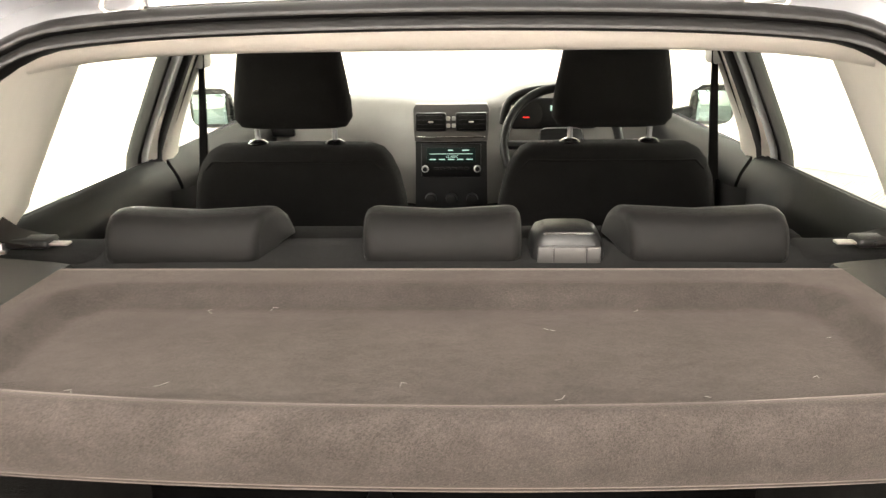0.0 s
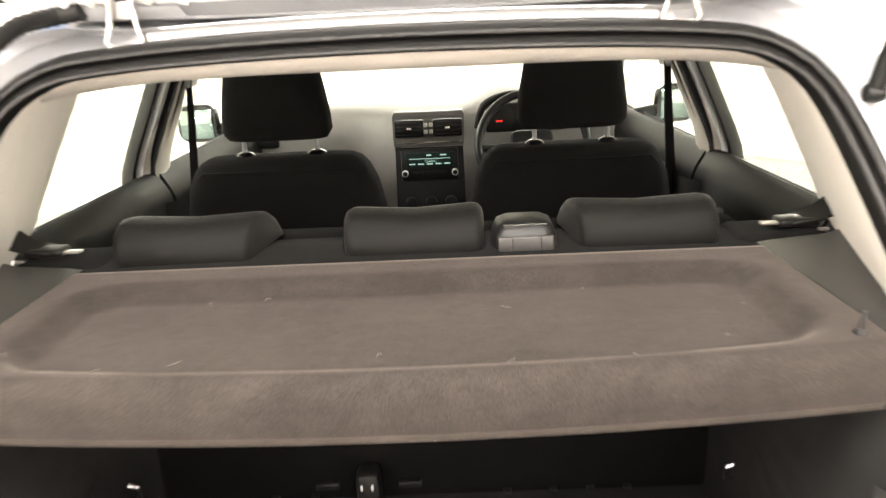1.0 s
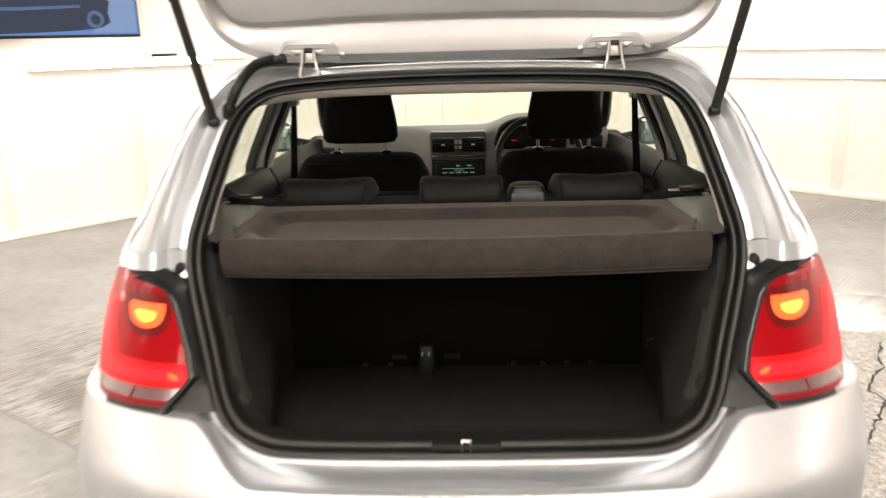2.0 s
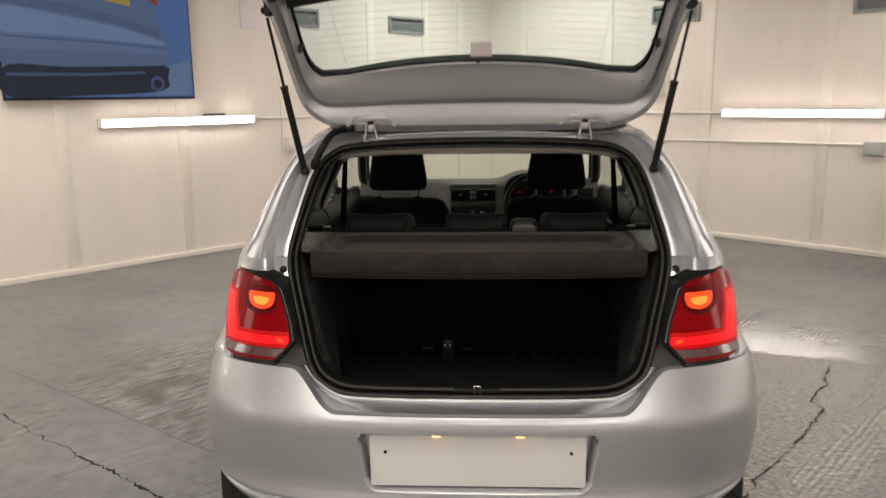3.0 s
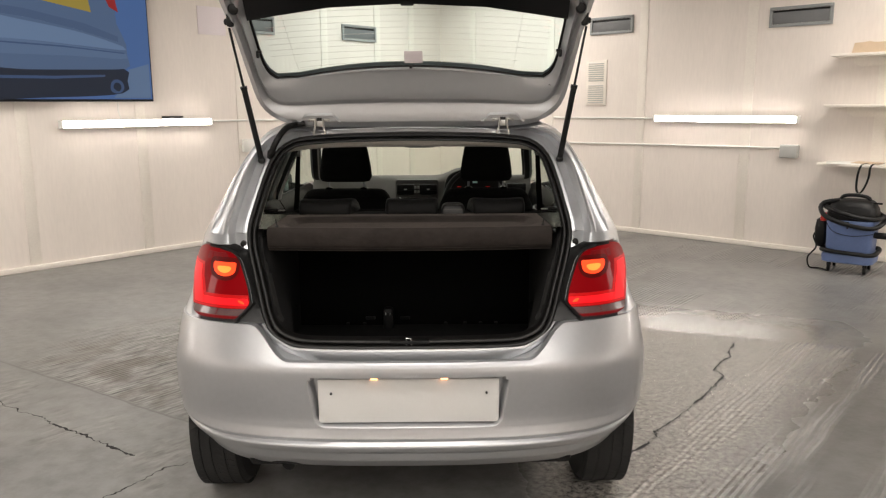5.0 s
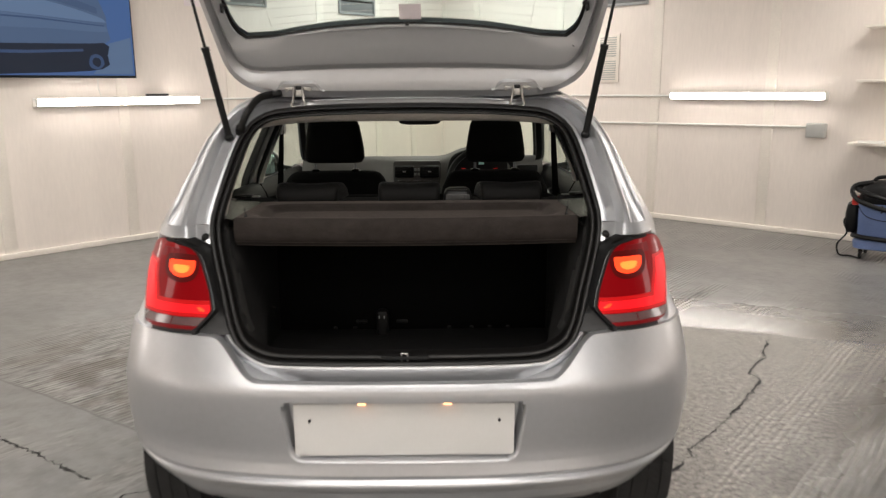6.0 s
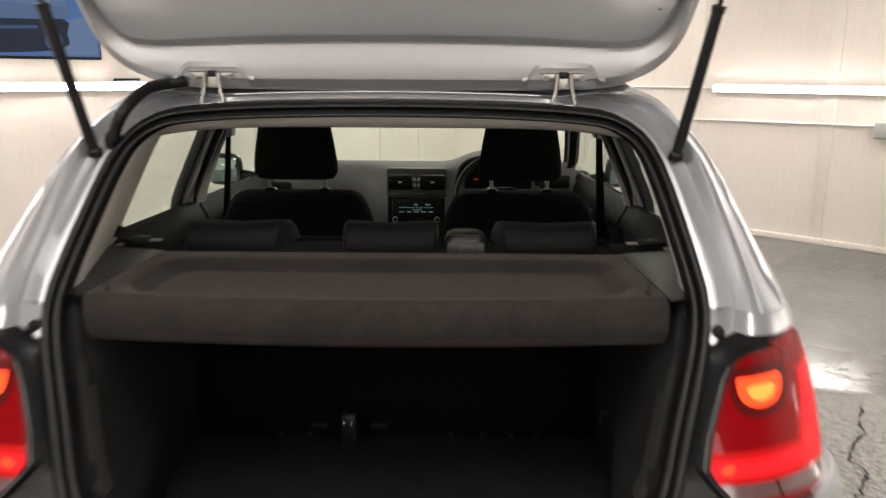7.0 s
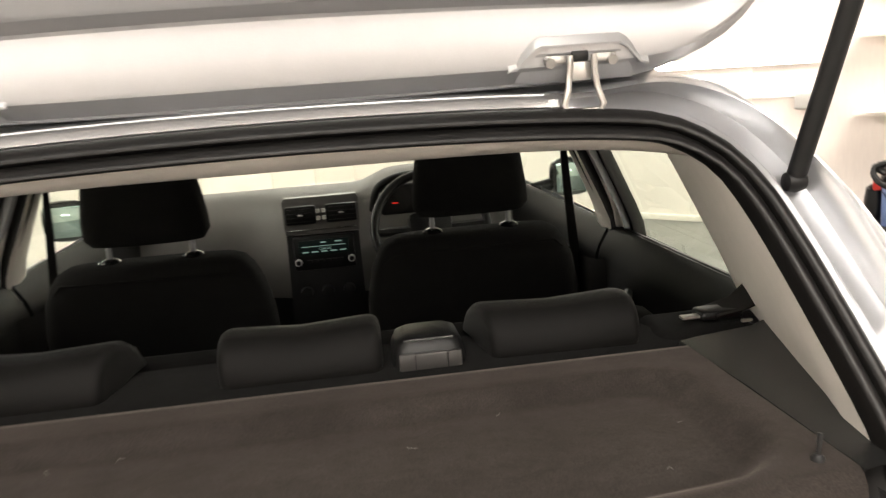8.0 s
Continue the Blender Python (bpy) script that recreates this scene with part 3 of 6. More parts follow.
tv_shape(smooth_shape([(0.42, -0.37), (0.43, -0.33), (0.46, -0.32), (0.49, -0.34), (0.49, -0.38), (0.46, -0.40)], 24), 4, SCREEN_DARK, "exhaust_shape")
tv_shape([(0.39, 0.47), (0.49, 0.47), (0.52, 0.32), (0.44, 0.36)], 2, SCREEN_RED, "lamp_shape")
tv_shape([(-0.38, 0.472), (0.24, 0.472), (0.27, 0.30), (-0.34, 0.40)], 2, SCREEN_YELLOW, "plate_shape")
tv_shape([(0.575, -0.20), (0.56, -0.30), (0.42, -0.46), (0.78, -0.46), (0.78, -0.14)], 0, SCREEN_TONES[3], "ground_shape")
conduit("tv_cable", [(0.02, -4.55, 1.52), (0.03, -4.56, 1.42), (0.02, -4.53, 1.33)], 0.005)
box = room_part("remote_box", rbox((0.05, -4.02, 1.352), (0.07, 0.2, 0.022), 0.006), BLACK_PLASTIC, "small black box lying on the tube light", category="box", kind="")

# shelves with odds and ends
for z, u0, dep in ((1.885, 5.08, 0.26), (1.432, 5.06, 0.26), (0.90, 5.06, 0.34)):
    sh = thing("wall_shelf", "white painted wooden wall shelf on a batten", "shelf", group="wall shelves")
    bm = rbox((u0 + 0.75, -dep / 2, z), (1.5, dep, 0.024), 0.003)
    bmesh.ops.transform(bm, matrix=ROOM, verts=bm.verts)
    part("board", bm, STRIP_PAINT, sh)
    bm = prism([(u0 + 0.14, z - 0.012), (u0 + 1.5, z - 0.012), (u0 + 1.5, z - 0.10), (u0 + 0.20, z - 0.10), (u0 + 0.14, z - 0.07)], -0.04, -0.010, "y")
    bmesh.ops.transform(bm, matrix=ROOM, verts=bm.verts)
    part("batten", bm, STRIP_PAINT, sh)
BOARD_PALE = material("pale_board", (0.60, 0.46, 0.32), 0.85, vary=0.10, scale=12, bump=0.15)
PAPER = material("white_paper", (0.72, 0.70, 0.66), 0.8, vary=0.03, scale=10)
cb = thing("cardboard_box", "flat pale brown cardboard box on the top shelf", "box")
for nm, bm in (("body", prism([(5.24, 1.897), (5.95, 1.897), (5.95, 1.985), (5.42, 1.985), (5.38, 1.995), (5.33, 1.988), (5.26, 1.985)], -0.22, -0.05, "y")), ("flap", rbox((5.75, -0.226, 1.915), (0.34, 0.006, 0.030), 0.001))):
    bmesh.ops.transform(bm, matrix=ROOM, verts=bm.verts)
    part(nm, bm, BOARD_PALE if nm == "body" else PAPER, cb, "" if nm == "body" else "white paper flap")
for u, v, w, d, z, turn, mt, lb in ((5.30, -0.23, 0.36, 0.21, 0.9165, 14, PAPER, "white paper sheet lying on the low shelf"), (5.46, -0.20, 0.24, 0.16, 0.922, -10, BOARD_PALE, "brown card piece lying on the low shelf"), (5.78, -0.16, 0.40, 0.22, 0.920, 6, PAPER, "white card sheet lying on the low shelf")):
    sheet_ = rbox((0, 0, 0), (w, d, 0.006), 0.001, m=pose(u, v, z, 2, 0, turn))
    room_part("paper_sheet", sheet_, mt, lb, category="paper", kind="")
strap = [(5.470, -0.30, 0.925), (5.430, -0.345, 0.905), (5.410, -0.355, 0.82), (5.410, -0.36, 0.70), (5.435, -0.36, 0.655), (5.470, -0.36, 0.70), (5.500, -0.355, 0.80), (5.510, -0.35, 0.905), (5.570, -0.30, 0.925), (5.710, -0.25, 0.925)]
room_part("hanging_strap", thick([[(p.x, p.y, p.z), (p.x + 0.018, p.y + 0.004, p.z)] for p in curve(strap, 48)], (0, 0.003, 0.002)), RUBBER, "black strap hanging in a loop from the low shelf", category="strap", kind="")

# cracks in the floor
CRACKS = (((1.95, 2.34), (1.86, 2.18), (1.80, 2.05), (1.70, 1.93), (1.63, 1.83), (1.655, 1.74), (1.62, 1.69), (1.49, 1.50), (1.36, 1.34), (1.25, 1.20), (1.17, 1.12), (1.08, 1.02), (1.07, 0.97), (0.94, 0.84), (0.80, 0.72)),
          ((-1.20, 0.82), (-1.46, 1.00), (-1.69, 1.155), (-1.80, 1.24), (-1.93, 1.31), (-2.11, 1.44), (-2.4, 1.65)),
          ((-0.95, 0.76), (-1.03, 0.71), (-1.10, 0.58), (-1.17, 0.47), (-1.3, 0.3)))
for n, line in enumerate(CRACKS):
    pts = []
    for i in range(140):
        f = i / 139 * (len(line) - 1)
        a = min(int(f), len(line) - 2)
        pts.append(Vector((*line[a], 0)).lerp(Vector((*line[a + 1], 0)), f - a))
    rows = [[], []]
    for i, p in enumerate(pts):
        d = (pts[min(i + 1, 139)] - pts[max(i - 1, 0)]).normalized()
        s = Vector((-d.y, d.x, 0))
        j = 0.016 * noise.noise(p * 14) + 0.012 * noise.noise(p * 45) + 0.006 * noise.noise(p * 110)
        w = max(0.0010, (0.0050 if n == 0 else 0.0020) + 0.008 * noise.noise(p * 11 + Vector((3, n, 0))) + 0.003 * noise.noise(p * 70)) * (1 if n != 1 else 1.3)
        rows[0].append((p.x + s.x * (j + w), p.y + s.y * (j + w), 0.0015))
        rows[1].append((p.x + s.x * (j - w), p.y + s.y * (j - w), 0.0015))
    tagged(finish("floor_crack", sheet(rows), CRACK), "dark jagged crack in the painted floor", "crack", kind="structure")

# ---- the car ----
car = thing("hatchback_car", "silver five-door hatchback with its tailgate open", "car")

AP_Z = (0.60, 0.69, 0.99, 1.26, 1.34, 1.42)
AP_Y = (0.190, 0.236, 0.415, 0.640, 0.720, 0.800)


def ap(z):
    """How far forward the boot opening lies at a height."""
    return lin(z, AP_Z, AP_Y)


def xs(z):
    """Half width of the body at a height."""
    return lin(z, (0.20, 0.30, 0.34, 0.40, 0.50, 0.60, 0.70, 0.80, 0.91, 1.00, 1.06, 1.20, 1.30, 1.36, 1.40, 1.43),
               (0.74, 0.765, 0.80, 0.828, 0.840, 0.838, 0.822, 0.798, 0.792, 0.782, 0.757, 0.69, 0.64, 0.59, 0.50, 0.30))


def narrow(y):
    """Narrowing of the body towards the front."""
    return lin(y, (0.9, 3.0, 3.4, 3.7, 3.9, 4.03), (1.0, 1.0, 0.98, 0.93, 0.82, 0.55))


OPENING = [(0, 0.668), (0.20, 0.669), (0.35, 0.674), (0.41, 0.688), (0.455, 0.715), (0.485, 0.765), (0.512, 0.845), (0.547, 0.95), (0.563, 1.02), (0.562, 1.06),
           (0.547, 1.14), (0.524, 1.235), (0.498, 1.292), (0.455, 1.325), (0.40, 1.339), (0.25, 1.349), (0, 1.353)]
LOOP = [Vector((x, 0, z)) for x, z in OPENING] + [Vector((-x, 0, z)) for x, z in OPENING[-2:0:-1]]
RIM = curve(LOOP, 120, closed=True)


def rim_at(d):
    """The opening's outline moved outwards by d, on the opening's plane."""
    out = []
    for i, p in enumerate(RIM):
        t = (RIM[(i + 1) % 120] - RIM[i - 1]).normalized()
        out.append(Vector((p.x + t.z * d, 0, p.z - t.x * d)))
    return out


def on_plane(pts, dy=0.0):
    return [(p.x, ap(p.z) + dy, p.z) for p in pts]


# rubber seal with two ribs round the opening
SEAL = [(0.006, 0.006)] + [(-0.002 + 0.008 * math.cos(radians(a)), -0.007 - 0.011 * math.sin(radians(a))) for a in range(20, 181, 20)] + [(-0.012, -0.003)] + [(-0.0195 + 0.0065 * math.cos(radians(a)), -0.006 - 0.008 * math.sin(radians(a))) for a in range(20, 181, 20)] + [(-0.0275, 0.002), (-0.028, 0.022)]
sealA = [on_plane(rim_at(d), y) for d, y in SEAL]
part("boot_seal", sheet(sealA, closed_u=True), RUBBER, car, "black rubber boot seal")

# rear pillars and quarter corners
XA_Z = (0.668, 0.69, 0.715, 0.765, 0.845, 0.95, 1.02, 1.06, 1.14, 1.235, 1.292, 1.325, 1.345)
XA_X = (0.36, 0.415, 0.455, 0.485, 0.512, 0.547, 0.563, 0.562, 0.547, 0.524, 0.498, 0.455, 0.37)


def xa(z):
    return lin(z, XA_Z, XA_X)


def corner_row(z, inner=None, lift=0.0, back=0.0, f1=90, n=14):
    """Plan curve at a height from beside the opening round the car's corner to its side."""
    x0 = (xa(z) + 0.070) if inner is None else inner
    y0 = ap(z) - (0.022 if inner is None else 0.030) - back
    x1, y1 = xs(z) + lift, ap(z) + lin(z, (0.76, 1.06), (0.225, 0.40))
    out = []
    for k in range(n):
        f = radians(f1) * k / (n - 1)
        out.append((x0 + (x1 - x0) * math.sin(f) ** 0.95, y0 + (y1 - y0) * (1 - math.cos(f)) ** 1.05, z))
    return out


def lens_end(z):
    """Share of the corner that the lamp covers."""
    return lin(z, (0.766, 0.80, 0.85, 0.90, 0.94, 0.97, 0.985), (0.66, 0.74, 0.85, 0.93, 0.86, 0.66, 0.45))


def pocket(row, z):
    """Sinks the corner behind the tail lamp."""
    depth = ease((z - 0.757) / 0.012) * ease((0.988 - z) / 0.012)
    out = []
    for k, p in enumerate(row):
        f = 90 * k / (len(row) - 1)
        d = depth * ease((72 * lens_end(z) + 3 - f) / 9)
        out.append((p[0] - 0.018 * d * math.sin(radians(f)), p[1] + 0.034 * d * math.cos(radians(f)) ** 0.5, p[2]))
    return out


def channels(row, z):
    """Gutter and creases that run up the pillar beside the tailgate."""
    k0 = ease((z - 1.015) / 0.03)
    out = []
    for k, p in enumerate(row):
        f = 90 * k / (len(row) - 1)
        d = -0.013 * ease((f - 5) / 2.5) * ease((27 - f) / 2.5) + 0.003 * ease((f - 27) / 2) * ease((34 - f) / 2) - 0.006 * ease((f - 36) / 2) * ease((44 - f) / 4)
        d -= 0.004 * ease((f - 14) / 1.5) * ease((19 - f) / 1.5)
        out.append((p[0] + k0 * d * math.sin(radians(f)), p[1] - k0 * d * math.cos(radians(f)), p[2]))
    return out


ZS = [0.70 + 0.01 * k for k in range(33)]
rows = []
for z in ZS:
    a, x0 = ap(z), xa(z)
    groove = [(x0 + 0.002, a, z), (x0 + 0.020, a - 0.003, z), (x0 + 0.030, a + 0.004, z), (x0 + 0.050, a + 0.006, z), (x0 + 0.058, a - 0.004, z), (x0 + 0.064, a - 0.018, z)]
    rows.append(groove + channels(pocket(corner_row(z, n=64), z), z))
for s, r in ((1, rows), (-1, flip(rows))):
    part("rear_pillar", sheet(r), PAINT, car, "silver painted rear pillar")
# shoulder of the body from the pillars up and across the roof's rear edge
rim = rim_at(0.0)
first = min(range(60), key=lambda k: abs(rim[k].z - 1.02) + (0 if rim[k].x > 0 else 9))
crown = min(range(120), key=lambda k: abs(rim[k].x) + (0 if rim[k].z > 1.2 else 9))
half = curve(rim[first:crown + 1], 64)
SHOULDER = curve([Vector(p) for p in ((0.776, 0.833, 1.02), (0.757, 0.873, 1.06), (0.69, 0.99, 1.20), (0.645, 1.075, 1.295), (0.595, 1.10, 1.358), (0.505, 1.02, 1.398), (0.33, 0.90, 1.426), (0.16, 0.865, 1.433), (0.0, 0.86, 1.435))], 200)
acc = [0.0]
for k in range(1, 64):
    acc.append(acc[-1] + (half[k] - half[k - 1]).length)
rows = []
for k, p in enumerate(half):
    g = acc[k] / acc[-1]
    q = SHOULDER[int(round(199 * lin(g, (0, 0.07, 0.32, 0.44, 0.52, 0.60, 0.80, 0.90, 1.0), (0, 0.055, 0.275, 0.42, 0.51, 0.62, 0.83, 0.92, 1.0))))]
    t = (half[min(k + 1, 63)] - half[max(k - 1, 0)]).normalized()
    out = Vector((t.z, 0, -t.x))
    if out.x + out.z < 0:
        out = -out
    flange = 0.070 - 0.048 * ease((g - 0.25) / 0.35)
    over = ease((g - 0.42) / 0.22)
    base = Vector((p.x, ap(p.z), p.z))
    well = ease((g - 0.10) / 0.15) * ease((0.60 - g) / 0.15)
    groove = [base + out * (d * flange / 0.070) + Vector((0, (ap(p.z + out.z * d) - ap(p.z) + dy) * (1 - over) + lin(d, (0.0, 0.02, 0.028, 0.034, 0.05, 0.064), (0.012, 0.006, 0.001, 0.007, 0.003, 0.000)) * over, 0)) for d, dy in ((0.002, 0.0), (0.016, -0.003), (0.024, 0.006 + 0.008 * well), (0.050, 0.008 + 0.009 * well), (0.058, -0.002 + 0.004 * well), (0.064, -0.016))]
    a = base + out * flange + Vector((0, -0.022 + 0.023 * over + (ap(p.z + out.z * flange) - ap(p.z)) * (1 - over), 0))
    lat, dep = Vector((q.x - a.x, 0, q.z - a.z)), q.y - a.y
    ld = lat.normalized()
    k0 = lin(g, (0, 0.05, 0.40, 0.55), (0.2, 1.0, 0.9, 0.0))
    row = []
    for j in range(64):
        f = 90 * j / 63
        c0, s0 = math.cos(radians(f)), math.sin(radians(f))
        d = -0.014 * ease((f - 5) / 3.0) * ease((29 - f) / 3.0) + 0.002 * ease((f - 27) / 2) * ease((34 - f) / 2) - 0.0035 * ease((f - 36) / 3) * ease((44 - f) / 4)
        side = a + lat * s0 ** 0.95 + Vector((0, dep * (1 - c0) ** 1.05, 0))
        back = a + lat * (1 - c0) ** 1.6 + Vector((0, dep * s0 ** 1.2, 0))
        row.append(side.lerp(back, over) + k0 * d * (ld * s0 - Vector((0, c0, 0))))
    rows.append([tuple(v) for v in groove + row])
part("rear_shoulder", mirrored(sheet(rows)), PAINT, car, "silver painted shoulder round the tailgate opening", smooth=35)

# bumper
AXLES = (0.66, 3.13)
YB_Z = (0.258, 0.275, 0.310, 0.345, 0.356, 0.372, 0.380, 0.388, 0.398, 0.408, 0.44, 0.48, 0.52, 0.56, 0.60, 0.622, 0.638, 0.648, 0.655, 0.70, 0.755)
YB_Y = (0.210, 0.165, 0.130, 0.112, 0.100, 0.090, 0.092, 0.106, 0.100, 0.103, 0.111, 0.110, 0.105, 0.101, 0.099, 0.099, 0.102, 0.107, 0.112, 0.136, 0.166)


def top_edge(x):
    """Height of the bumper's upper edge across the car."""
    return 0.653 + 0.102 * ease((abs(x) - 0.39) / 0.15)


def bumper_back(z):
    """How far back the bumper reaches at a height: soft above the crease."""
    if z < 0.412 or z > 0.60:
        return lin(z, YB_Z, YB_Y)
    w = 0.02 * ease((z - 0.412) / 0.03) * ease((0.60 - z) / 0.02)
    return sum(lin(z + w * k, YB_Z, YB_Y) for k in (-1, -0.5, 0, 0.5, 1)) / 5


def bumper_xy(f, z):
    """A point of the bumper's plan curve: f runs from the middle (0) to the side (1)."""
    w, n = xs(z), 2.7
    s = math.sin(f * math.pi / 2)
    y0 = bumper_back(z)
    end = min(0.50, AXLES[0] - math.sqrt(max(0.0, 0.335 ** 2 - (z - 0.30) ** 2))) if z < 0.63 else 0.50
    q = (end - y0) / (0.50 - y0)
    s = s * (1 - (1 - q) ** n) ** (1 / n)
    return w * s, y0 + (0.50 - y0) * (1 - max(0.0, 1 - s ** n) ** (1 / n))


def recess(x, z):
    """Depth of the number plate's recess."""
    cx, cz, hx, hz, r = 0.0, 0.519, 0.328 - 0.12 * (0.60 - z) * 1.2, 0.084, 0.035
    qx, qz = abs(x - cx) - hx + r, abs(z - cz) - hz + r
    d = math.hypot(max(qx, 0), max(qz, 0)) + min(max(qx, qz), 0) - r
    return 0.038 * ease(-d / (0.004 if z > 0.585 else 0.009 + 0.013 * ease((abs(x) - 0.27) / 0.03)))


fs = sorted(set([round(0.0125 * k, 4) for k in range(81)] + [round(0.215 + 0.0015 * k, 4) for k in range(40)]))
zs_ = sorted(set([round(0.258 + 0.006 * k, 4) for k in range(57)] + [round(0.345 + 0.003 * k, 4) for k in range(20)] + [round(0.432 + 0.002 * k, 4) for k in range(9)] + [round(0.592 + 0.002 * k, 4) for k in range(9)]))
rows = []
for zc in zs_:
    row = []
    for f in fs:
        x0, _ = bumper_xy(f, 0.6)
        z = zc if zc < 0.55 else 0.55 + (zc - 0.55) * (top_edge(x0) - 0.55) / (zs_[-1] - 0.55)
        x, y = bumper_xy(f, z)
        row.append((x, y + recess(x, z), z + ease((f - 0.5) / 0.5) * 0.04 * ease((0.60 - z) / 0.3)))
    rows.append(row)
rows.append([(x * 0.985, y + 0.022, z + 0.001) for x, y, z in rows[-1]])
rows.append([(x * 0.985, y + 0.03, z - 0.03) for x, y, z in rows[-1]])
bm = mirrored(sheet(rows))
bumper = part("rear_bumper", bm, PAINT, car, "silver painted rear bumper", smooth=50)
plate = rbox((0, 0.136, 0.518), (0.585, 0.006, 0.148), 0.0025)
part("number_plate", plate, PLATE_WHITE, bumper, "blank white number plate")
for x in (-0.25, 0.252):
    part("plate_screw", lathe([(0.004, -0.003), (0.004, 0.003)], (x, 0.130, 0.545), "y", 10), BLACK_PLASTIC, bumper)
LAMP_WARM = glowing("plate_lamp_glow", (1.0, 0.42, 0.17), 4.5)
for x in (-0.11, 0.115):
    part("plate_lamp", rbox((x, 0.124, 0.5955), (0.022, 0.010, 0.003), 0.001), LAMP_WARM, bumper, "small warm plate lamp")

# sill below the opening
low = [p for p in rim_at(0.003) if p.z < 0.768 and p.x >= -1e-6]
low.sort(key=lambda p: p.x)
half = curve(low, 40)
SILL = ((0, 0, 0, 0), (0.10, -0.004, 0.004, 0), (0.20, -0.002, 0.006, 0), (0.245, 0.0, 0.004, -0.002), (0.25, 0.0, 0.0, -0.007), (0.20, 0.0, -0.004, -0.034), (0.14, 0.0, -0.006, -0.066), (0.40, 0.0, -0.002, -0.076),
        (0.94, 0.010, -0.008, -0.050), (1.0, 0.004, -0.004, 0))
rows = [[] for _ in SILL]
for k, p in enumerate(half):
    t = k / 39
    xe = p.x * (1 + 0.12 * t)
    ze = top_edge(xe) if xe < 0.53 else 0.755
    s = xe / xs(ze)
    y0 = lin(ze, YB_Z, YB_Y)
    e = Vector((xe, y0 + (0.50 - y0) * (1 - (1 - s ** 2.7) ** (1 / 2.7)), ze))
    a = Vector((p.x, ap(p.z), p.z))
    for i, (f, dy, dz, dd) in enumerate(SILL):
        q = a.lerp(e, f)
        rows[i].append((q.x, q.y + dy, q.z + dz + dd * (1 - 0.75 * ease((t - 0.42) / 0.35))))
part("boot_sill", mirrored(sheet(rows[:4])), INNER_PAINT, car, "silver painted boot sill", smooth=30)
part("sill_face", mirrored(sheet(rows[3:])), PAINT, car, smooth=30)
trim = rbox((0, 0.252, 0.674), (0.74, 0.05, 0.016), 0.006)
part("sill_trim", trim, BLACK_PLASTIC, car, "black plastic boot sill trim")
catch = part("boot_catch", rbox((0, 0.228, 0.688), (0.13, 0.03, 0.012), 0.003), BLACK_PLASTIC, car)
part("striker", tube([(-0.008, 0.222, 0.676), (-0.008, 0.215, 0.702), (0.008, 0.215, 0.702), (0.008, 0.222, 0.676)], 0.0030, 8), ZINC, catch, "zinc striker loop")

# underbody, and a black plate that stands in for the exhaust cut-out's shaded hollow
rows = []
for k in range(7):
    row = []
    for j in range(13):
        a = math.pi * j / 12
        x, z = -0.415 - 0.072 * math.cos(a) * k / 6, 0.255 + 0.034 * math.sin(a) * k / 6
        w = x / xs(z)
        y0 = lin(z, YB_Z, YB_Y)
        row.append((x, y0 + (0.50 - y0) * (1 - (1 - abs(w) ** 2.7) ** (1 / 2.7)) - 0.003, z))
    rows.append(row)
part("cutout_dark_plate", thick(rows, (0, 0.01, 0)), BLACK_PLASTIC, car, "black plate in place of the exhaust cut-out's shaded hollow")
part("underbody", rbox((0, 2.1, 0.27), (1.16, 3.4, 0.16), 0.05), BLACK_PLASTIC, car)
part("valance", rbox((0, 0.31, 0.285), (1.10, 0.20, 0.06), 0.02), BLACK_PLASTIC, car)
part("exhaust", tube([(-0.42, 0.60, 0.25), (-0.42, 0.30, 0.245), (-0.425, 0.26, 0.235)], 0.022, 12), DARK_TRIM, car)

# tail lamps
# opaque lens, bowl and rim carry faint emission for the light inside
LENS_RED = bpy.data.materials.new("red_lens")
LENS_RED.use_nodes = True
_b = LENS_RED.node_tree.nodes["Principled BSDF"]
_b.inputs["Base Color"].default_value = (0.075, 0.0005, 0.0008, 1)
_b.inputs["Roughness"].default_value = 0.3
_b.inputs["Specular IOR Level"].default_value = 0.03
_b.inputs["Coat Weight"].default_value = 0.2
_b.inputs["Coat Roughness"].default_value = 0.03
_b.inputs["Emission Color"].default_value = (1.0, 0.010, 0.020, 1)
_b.inputs["Emission Strength"].default_value = 0.16
GLOW_RED = glowing("lamp_glow_red", (1.0, 0.010, 0.016), 1.05, (0.2, 0.002, 0.002))
GLOW_DIM = glowing("lamp_glow_dim", (1.0, 0.006, 0.008), 0.50, (0.12, 0.001, 0.001))
BOWL_RED = glowing("lamp_bowl_red", (0.4, 0.004, 0.003), 0.08, (0.05, 0.001, 0.001))
GLOW_CORE = glowing("lamp_glow_core", (1.0, 0.19, 0.03), 1.5)
GLOW_BULB = glowing("lamp_glow_bulb", (1.0, 0.055, 0.012), 1.1)
LENS_CLEAR = material("clear_lens", (0.095, 0.05, 0.05), 0.25, 0.0, vary=0.15, scale=60, coat=0.6)
LENS_TOP = glowing("red_lens_top", (1.0, 0.012, 0.02), 0.10, (0.07, 0.001, 0.002))


def lamp_inner(z):
    return lin(z, (0.766, 0.772, 0.797, 0.812, 0.857, 0.90, 0.938, 0.954, 0.966, 0.974, 0.982), (0.577, 0.566, 0.541, 0.529, 0.541, 0.558, 0.574, 0.585, 0.600, 0.620, 0.660))


